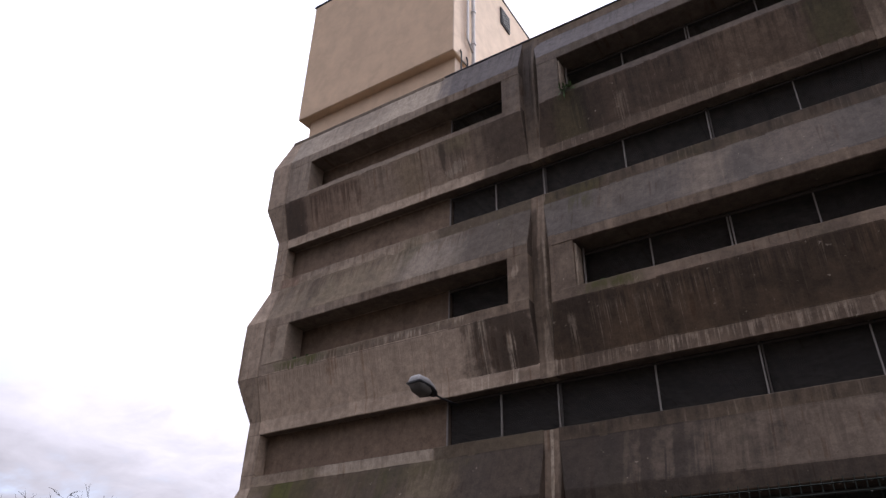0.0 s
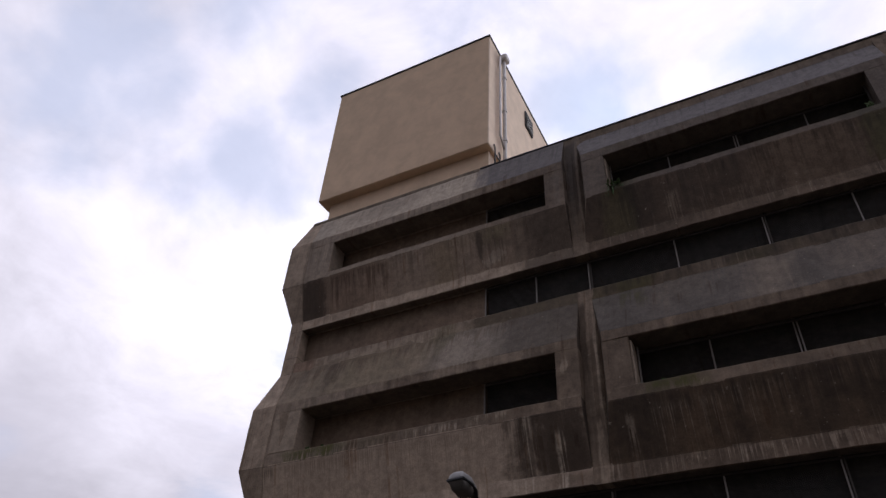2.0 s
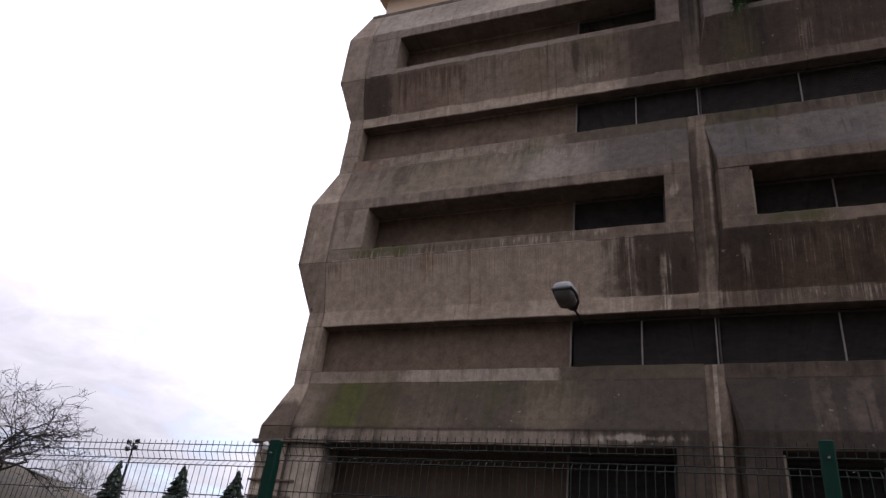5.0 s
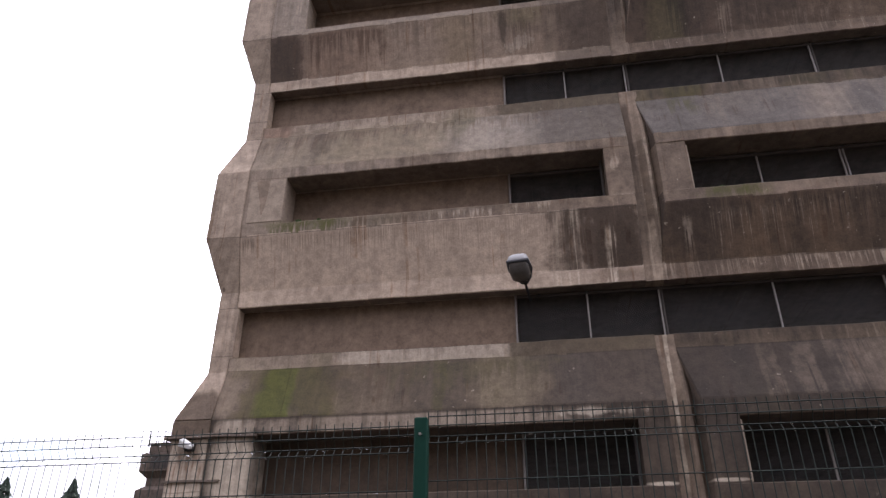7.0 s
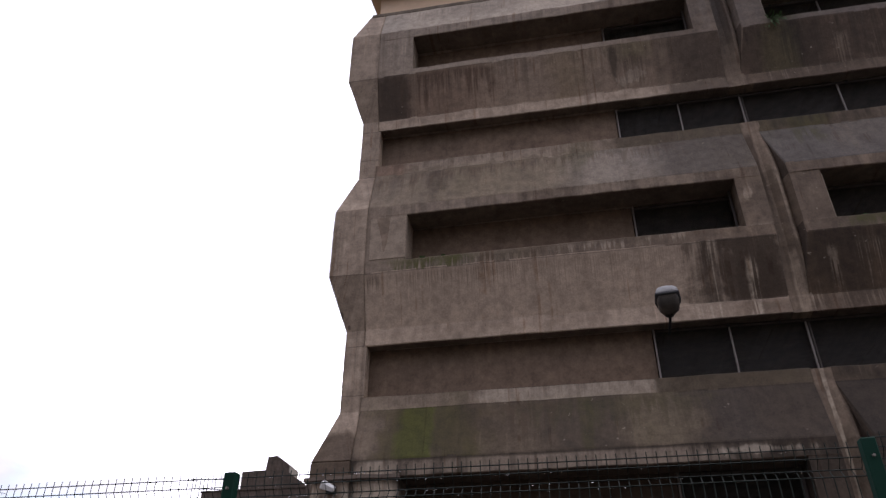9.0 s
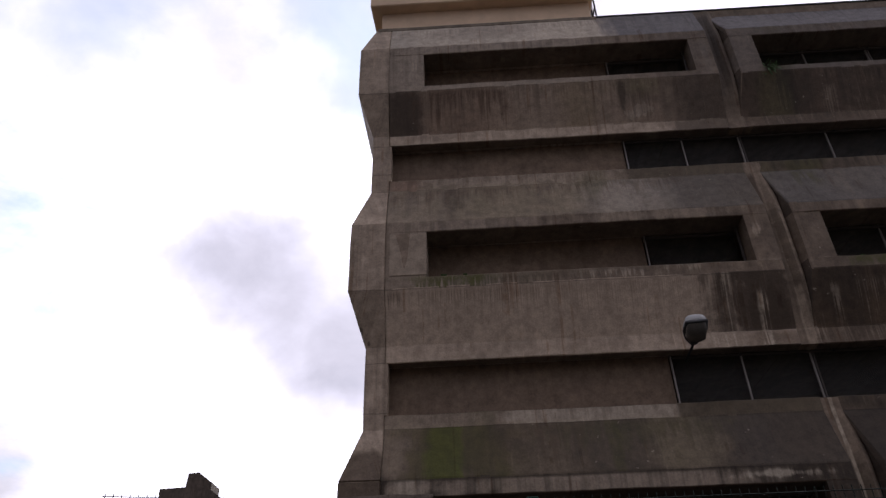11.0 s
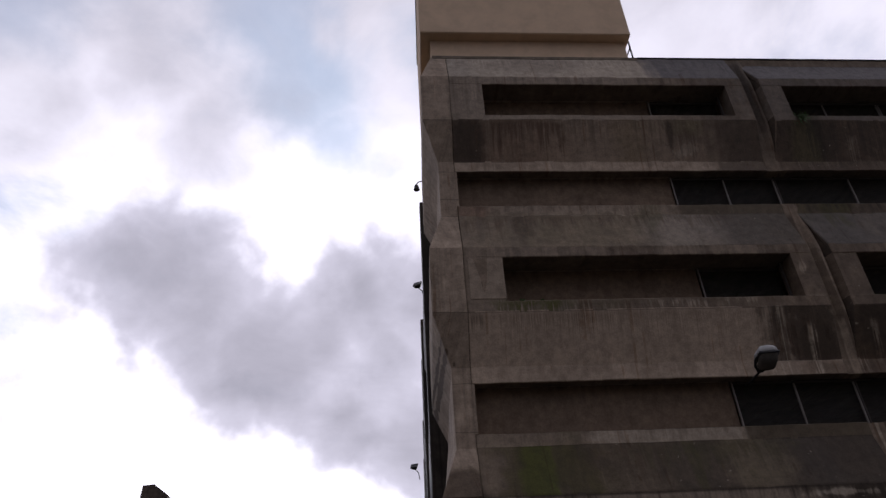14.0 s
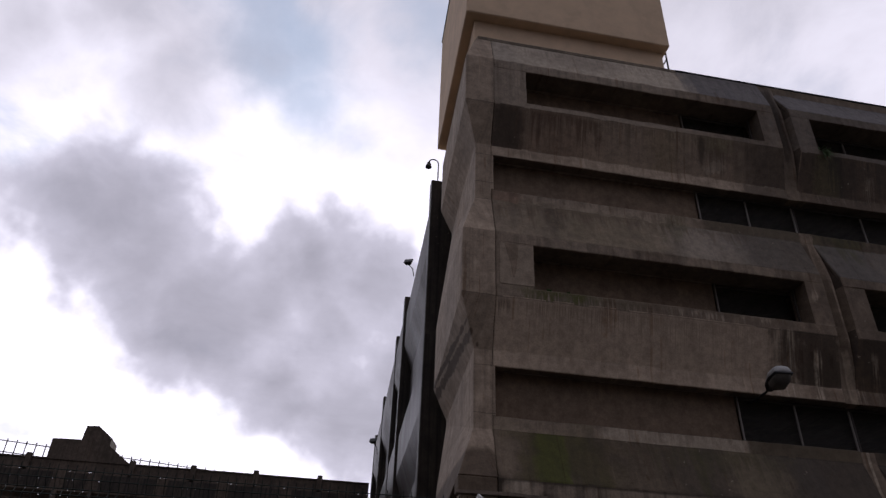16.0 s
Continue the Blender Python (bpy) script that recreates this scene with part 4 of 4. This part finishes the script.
tilt = look((-8.60, 12.10, 7.06), (-8.54, 12.6, 7.0)) @ pose(0, 0, 0, -90) @ Matrix.Diagonal((1.18, 0.95, 1.2, 1))
for name, rows, mat, label in (
    ("housing", ((-0.33, 0.10, 0.08, 0.0), (-0.30, 0.15, 0.13, 0.0), (-0.05, 0.165, 0.145, 0.0), (0.18, 0.12, 0.11, 0.0), (0.36, 0.05, 0.06, 0.0)), M_LAMP, "pale grey lamp housing"),
    ("rim", ((-0.345, 0.16, 0.015, -0.03), (-0.05, 0.18, 0.015, -0.04), (0.20, 0.135, 0.015, -0.05), (0.37, 0.06, 0.05, -0.05)), M_BLACK, ""),
    ("bowl", ((-0.32, 0.12, 0.0, -0.04), (-0.2, 0.15, 0.0, -0.14), (0.02, 0.15, 0.0, -0.17), (0.2, 0.09, 0.0, -0.10)), M_BOWL, "smoky lamp bowl"),
):
    ob = part(name, lamp_shell(rows), mat, lamp, label, smooth=True)
    ob.matrix_basis = tilt
part("arm", tube(bmesh.new(), ((-8.58, 12.25, 7.03), (-8.54, 12.6, 7.0), (-8.50, 13.24, 7.02)), 0.024), M_BLACK, lamp)

# ---------------------------------------------------------------- corner security light
guard = empty("security_light", "white security light in a dark bracket on the broken corner", "lamp")
bm = boxed(-0.17, 0.17, -0.10, 0.10, -0.10, 0.10, bevel=0.03)
for v in bm.verts:
    if v.co.x > 0:
        v.co.z *= 0.55
part("housing", bm, M_WHITE, guard).matrix_basis = pose(-14.36, 12.50, 4.45, 25, 22, 10) @ Matrix.Diagonal((0.68, 0.68, 0.68, 1))
part("bracket", boxed(-14.42, -14.26, 12.56, 12.66, 4.36, 4.50, bevel=0.02), M_BLACK, guard)

# ---------------------------------------------------------------- fence
FY, FTOP = 4.86, 2.594


def fence_post(x):
    post = empty("fence_post", "dark green steel fence post with a flat cap", "fence post", "fence posts")
    part("post", boxed(x - 0.035, x + 0.035, FY - 0.03, FY + 0.03, -0.25, FTOP, bevel=0.006), M_GREEN, post)
    part("bolt", tube(bmesh.new(), ((x, FY - 0.045, FTOP - 0.09), (x, FY - 0.028, FTOP - 0.09)), 0.007), M_STEEL, post)
    return post


FOLDS = ((0.05, 0), (0.5, 0), (0.54, 1), (0.58, 0), (1.2, 0), (1.24, 1), (1.28, 0), (1.8, 0), (1.84, 1), (1.88, 0), (FTOP - 0.168, 0), (FTOP - 0.125, 1), (FTOP - 0.078, 0), (FTOP, 0))
ROWS_OF_WIRE = [(z, 0) for z in (0.06, 0.28, 0.5, 0.58, 0.79, 1.0, 1.2, 1.28, 1.5, 1.65, 1.8, 1.88, 2.0, FTOP - 0.36, FTOP - 0.168, FTOP - 0.078, FTOP - 0.03)] + [(z, 1) for z in (0.54, 1.24, 1.84, FTOP - 0.125)]
PITCH = 0.05
UPRIGHT = mesh_of(tube(bmesh.new(), [(0, 0.035 + 0.042 * d, z) for z, d in FOLDS], 0.0027, 4), "upright_wire")
UPRIGHT.materials.append(M_WIRE)


def fence_panel(x0, x1):
    """Welded wire mesh with pressed V-folds."""
    panel = empty("mesh_fence", "green welded wire mesh fence panel with pressed folds", "fence", "mesh fences")
    panel.location = (x0 + 0.03, FY, 0.0)
    width = x1 - x0 - 0.06
    count = round(width / PITCH)
    for k in range(count + 1):
        wire = new("upright_wire", UPRIGHT)
        wire.parent, wire.location = panel, (width * k / count, 0, 0)
    level = mesh_of(tube(bmesh.new(), ((0, 0, 0), (width, 0, 0)), 0.0032, 4), "level_wire")
    level.materials.append(M_WIRE)
    for z, d in ROWS_OF_WIRE:
        wire = new("level_wire", level)
        wire.parent, wire.location = panel, (0, 0.029 + 0.042 * d, z)
    return panel


FENCE = (-22.6, -19.25, -15.75, -12.18, -8.90, -5.67, -2.42, 0.83, 4.08)
LIFTS = (0.016, 0.016, 0.0, 0.0, 0.045, 0.045, 0.336, 0.336)  # the fence steps with the ground
POST_LIFTS = (0.016, 0.016, 0.016, -0.01, 0.0, 0.045, 0.336, 0.336, 0.336)
for a, b, lift in zip(FENCE, FENCE[1:], LIFTS):
    fence_panel(a, b).location.z = lift
for a, lift in zip(FENCE, POST_LIFTS):
    fence_post(a).location.z = lift

# ---------------------------------------------------------------- far wing
wing = empty("car_park_wing", "dark low concrete wing with parapet posts and railings", "building")
WING = ((0.0, 1), (10.1, 1), (10.4, 0.1), (10.9, 0.1), (11.3, 1), (12.45, 1), (12.55, 0.3))
bm = bmesh.new()
rings = []
for z, d in WING:
    o = 0.45 * d
    rings.append([bm.verts.new(c) for c in ((-35.1 - o, 46.3 - o, z), (-13.6, 46.3 - o, z), (-13.6, 60, z), (-35.1 - o, 60, z))])
for a, b in zip(rings, rings[1:]):
    for s in range(4):
        bm.faces.new((a[s], a[(s + 1) % 4], b[(s + 1) % 4], b[s]))
bm.faces.new(rings[-1])
part("wall", bm, M_FAR, wing)
part("parapet", boxed(-35.2, -13.6, 46.05, 46.35, 12.5, 13.09, bevel=0.04), M_FAR, wing)
part("roof_edge", boxed(-35.25, -13.6, 46.0, 46.4, 13.093, 13.17), M_FAR, wing)
for px in (-33.5, -27.7, -24.2, -20.5, -16.65):
    part("parapet_post", boxed(px - 0.16, px + 0.16, 45.85, 46.2, 11.6, 13.36, bevel=0.05), M_FAR, wing)
for px in (-31.5, -29.6, -25.8, -22.3, -18.6, -15.2):
    part("pilaster", boxed(px - 0.12, px + 0.12, 45.8, 46.2, 9.0, 12.4, bevel=0.03), M_FAR, wing)
PILASTERS = (-35.2, -31.5, -29.6, -25.8, -22.3, -18.6, -15.2, -13.6)
for a, b in zip(PILASTERS, PILASTERS[1:]):
    part("louvre_panel", boxed(a + 0.35, b - 0.35, 45.825, 45.86, 11.42, 12.35, bevel=0.008), M_SIDE, wing, "dark recessed panel")
house = [(-32.75, 12.85), (-32.75, 14.47), (-31.1, 14.52), (-31.03, 15.38), (-30.35, 15.44), (-29.42, 14.75), (-29.42, 14.28), (-27.6, 13.0), (-27.5, 12.85)]
bm = bmesh.new()
rings = [[bm.verts.new((x, y, z)) for x, z in house] for y in (46.6, 48.2)]
for s in range(len(house)):
    bm.faces.new((rings[0][s], rings[0][(s + 1) % len(house)], rings[1][(s + 1) % len(house)], rings[1][s]))
bm.faces.new(rings[0])
bm.faces.new(rings[1][::-1])
part("stair_head", bm, M_FAR, wing)


def ramp_rail(x):
    return 14.30 - 0.0655 * (x + 35.2)


# railing of the ramp behind the parapet
for k in range(28):
    px = -36.4 + 0.555 * k
    part("railing_post", tube(bmesh.new(), ((px, 46.9, 12.6), (px, 46.9, ramp_rail(px))), 0.034, 6), M_BLACK, wing)
for drop in (0.15, 0.80):
    part("railing_bar", tube(bmesh.new(), ((-36.6, 46.9, ramp_rail(-36.6) - drop), (-21.3, 46.9, ramp_rail(-21.3) - drop)), 0.030, 6), M_BLACK, wing)

# ---------------------------------------------------------------- lamps along the roof edge
goose = empty("gooseneck_lamp", "black gooseneck lamp with a small bell shade on the roof edge", "lamp")
arc = [(-14.25, 19.6, 16.3), (-14.25, 19.6, 17.42)] + [(-14.25 - 0.17 * (1 - math.cos(a)), 19.6, 17.42 + 0.17 * math.sin(a)) for a in np.linspace(0.3, math.pi, 8)]
part("stem", tube(bmesh.new(), arc, 0.022, 8), M_BLACK, goose)
part("shade", tube(bmesh.new(), ((-14.59, 19.6, 17.43), (-14.59, 19.6, 17.35), (-14.59, 19.6, 17.22)), 0.05, 12, 0.11), M_BLACK, goose)
part("bracket", boxed(-14.32, -14.18, 19.55, 19.65, 16.25, 16.42, bevel=0.01), M_BLACK, goose)


def floodlight(x, y, z):
    flood = empty("floodlight", "black floodlight on a short bracket at the roof edge", "lamp", "roof floodlights")
    bm = boxed(-0.19, 0.19, -0.09, 0.09, -0.15, 0.15, bevel=0.03)
    for v in bm.verts:
        if v.co.y > 0:
            v.co.x *= 0.65
            v.co.z *= 0.65
    part("housing", bm, M_BLACK, flood).matrix_basis = pose(x, y, z, -35, 0, -25)
    part("bracket", tube(bmesh.new(), ((x, y, z - 0.1), (x + 0.18, y, z - 0.28), (x + 0.24, y, z - 0.62)), 0.02), M_BLACK, flood)
    return flood


floodlight(-14.40, 25.4, 16.86)
floodlight(-14.42, 35.3, 12.45)

# ---------------------------------------------------------------- beyond the fence
mast = empty("floodlight_mast", "slim black mast with three floodlights", "lamp post")
part("pole", tube(bmesh.new(), ((-33.6, 28.6, 0), (-33.6, 28.6, 8.5)), 0.075, 8, 0.045), M_BLACK, mast)
part("cross_arm", boxed(-33.82, -33.38, 28.57, 28.63, 8.34, 8.40, bevel=0.01), M_BLACK, mast)
for ox, oz, tilt_ in ((-0.25, 0.1, 18), (0.25, 0.16, -22), (-0.26, -0.22, 12), (0.24, -0.16, -14)):
    head = boxed(-0.12, 0.12, -0.11, 0.10, -0.10, 0.10, bevel=0.03)
    for v in head.verts:
        if v.co.y > 0:
            v.co.x *= 0.6
    part("lamp_head", head, M_BLACK, mast).matrix_basis = pose(-33.6 + ox, 28.55, 8.42 + oz, 20, tilt_, 0)


def branch(bm, start, way, length, r, depth, rng, sag):
    """A crooked limb that lifts first and droops towards its tip, with finer ones off it."""
    pts, p, d = [start], Vector(start), Vector(way).normalized()
    for k in range(5):
        d = (d + Vector((rng.uniform(-0.3, 0.3), rng.uniform(-0.3, 0.3), rng.uniform(-0.12, 0.16) - sag * k * 0.11))).normalized()
        p = p + d * (length / 5)
        pts.append(tuple(p))
    tube(bm, pts, max(r, 0.009), 5 if depth > 2 else 3, max(r * 0.45, 0.006))
    if depth == 0:
        return
    for k in range(3 if depth > 1 else 4):
        at = pts[rng.randint(2, 5)]
        turn = Vector((rng.uniform(-1, 1), rng.uniform(-1, 1), rng.uniform(-0.2, 0.75)))
        branch(bm, at, d * 0.5 + turn * 0.9, length * rng.uniform(0.5, 0.8), r * 0.5, depth - 1, rng, sag)


def bare_tree(x, y, base, height, spread, sag, limbs, seed, label):
    rng = random.Random(seed)
    tree = empty("bare_tree", label, "tree", "bare trees")
    bm = bmesh.new()
    tube(bm, ((x, y, base - 0.4), (x + 0.05, y, base + height * 0.1), (x, y, base + height * 0.24)), height * 0.035, 8, height * 0.024)
    part("trunk", bm, M_BARK, tree, smooth=True)
    bm = bmesh.new()
    for k in range(limbs):
        a = 2 * math.pi * k / limbs + rng.uniform(-0.3, 0.3)
        branch(bm, (x, y, base + height * rng.uniform(0.10, 0.24)), (math.cos(a) * spread, math.sin(a) * spread, rng.uniform(0.5, 1.0)), height * 0.42, height * 0.012, 4, rng, sag)
    part("crown", bm, M_BARK, tree)
    return tree


def bank_height(x, y):
    return 7.2 * math.exp(-((x + 40) ** 2 + (y - 25) ** 2) / 210) - 0.25 + 0.10 * noise.noise((x * 0.6, y * 0.6, 2.0))


bm = bmesh.new()
heap = [[bm.verts.new((x, y, bank_height(x, y))) for y in np.arange(-2.0, 53.0, 1.2)] for x in np.arange(-68.0, -15.9, 1.2)]
for a, b in zip(heap, heap[1:]):
    for k in range(len(a) - 1):
        bm.faces.new((a[k], b[k], b[k + 1], a[k + 1]))
tagged(part("earth_bank", bm, M_SOIL, smooth=True), "dark overgrown earth bank beyond the fence", "bank", kind="structure")
bare_tree(-32.1, 20.0, bank_height(-32.1, 20.0) - 0.15, 5.5, 1.5, 0.35, 15, 6, "leafless tree with a tangle of fine drooping twigs")
bare_tree(-52.0, 45.0, 0.0, 11.0, 0.18, 0.0, 7, 9, "slender pale leafless tree with upright twigs beside a conifer")


def conifer(x, y, height, seed):
    rng = random.Random(seed)
    tree = empty("conifer", "dark spire-shaped conifer beyond the fence", "tree", "conifers")
    part("trunk", tube(bmesh.new(), ((x, y, 0), (x, y, height * 0.97)), 0.22, 8, 0.03), M_BARK, tree)
    bm = bmesh.new()
    for k in range(700):
        f = rng.random() ** 0.8
        z = height * (0.15 + 0.85 * f)
        reach = 0.40 * height * (1.03 - f) * rng.uniform(0.45, 1.15)
        a = rng.uniform(0, 2 * math.pi)
        tip = Vector((x + reach * math.cos(a), y + reach * math.sin(a), z - reach * 0.15 + rng.uniform(0, 0.2)))
        root = Vector((x, y, z + 0.1))
        side = Vector((-math.sin(a), math.cos(a), 0.2)) * (0.05 + reach * 0.22)
        mid = root.lerp(tip, 0.55)
        vs = [bm.verts.new(c) for c in (root, mid + side, tip, mid - side, mid + Vector((0, 0, 0.22)))]
        for q in ((0, 1, 4), (1, 2, 4), (2, 3, 4), (3, 0, 4)):
            bm.faces.new([vs[i] for i in q])
    part("crown", bm, M_NEEDLE, tree)
    return tree


conifer(-50.6, 45.0, 11.0, 1)
conifer(-44.3, 45.0, 10.8, 2)
conifer(-39.4, 45.0, 10.6, 3)

# weeds rooted on the ledges
def weed(x, y, z, size, seed, hang=0.0):
    rng = random.Random(seed)
    tuft = empty("weed", "small green weed tuft rooted on a concrete sill", "weed", "ledge weeds")
    bm = bmesh.new()
    for k in range(26):
        a, lean = rng.uniform(0, 2 * math.pi), rng.uniform(0.2, 1.0)
        h = size * rng.uniform(0.5, 1.0)
        tip = Vector((x + math.cos(a) * lean * size * 0.8, y - abs(math.sin(a)) * lean * size * (0.6 + 1.5 * hang), z + h * rng.uniform(0.1, 1.0) - hang * rng.random()))
        base = Vector((x + rng.uniform(-0.3, 0.3) * size, y, z))
        side = Vector((0.02, 0, 0.01)) * (1 + size)
        mid = base.lerp(tip, 0.6) + Vector((0, 0, h * 0.15))
        vs = [bm.verts.new(c) for c in (base, mid + side, tip, mid - side)]
        bm.faces.new(vs)
    part("leaves", bm, M_LEAF, tuft)
    return tuft


weed(-5.32, 12.66, 13.95, 0.22, 1, 0.45)
weed(-5.15, 12.66, 13.95, 0.16, 2, 0.2)
weed(0.1, 12.70, 13.95, 0.18, 3)
weed(-12.9, 12.72, 8.76, 0.10, 4)
weed(-12.5, 12.72, 8.76, 0.07, 5)
weed(-4.9, 12.72, 8.76, 0.07, 6)

# unseen plain wall behind the camera, added to hold low sky light off the front
rear_block = part("rear_light_block", boxed(-70, 50, -22, -16, 0.0, 12.0), M_BACK)
tagged(rear_block, "unseen dark wall added behind the camera to block low sky light", "wall", kind="structure")

# raindrops hanging from the fence wires
m_drop, n = material("rainwater")
water = surface(n, (0.95, 0.97, 0.98), 0.02)
water.inputs["Transmission Weight"].default_value = 1.0
water.inputs["IOR"].default_value = 1.33
rng = random.Random(12)
bm = bmesh.new()
for a, b, lift in zip(FENCE, FENCE[1:], LIFTS):
    for z, d in ROWS_OF_WIRE[-6:-4] + ROWS_OF_WIRE[-8:-6] + ROWS_OF_WIRE[-1:]:
        for k in range(44):
            along = rng.uniform(0.05, b - a - 0.1)
            at = Vector((a + 0.03 + along, FY + 0.029 + 0.042 * d, z + lift - 0.006))
            made = bmesh.ops.create_icosphere(bm, subdivisions=1, radius=rng.uniform(0.0015, 0.0036))
            for v in made["verts"]:
                v.co = at + Vector((v.co.x, v.co.y, v.co.z * 1.15))
drops = part("raindrops", bm, m_drop, smooth=True)
tagged(drops, "clear raindrops hanging along the wet fence wires", "raindrops", kind="stuff")
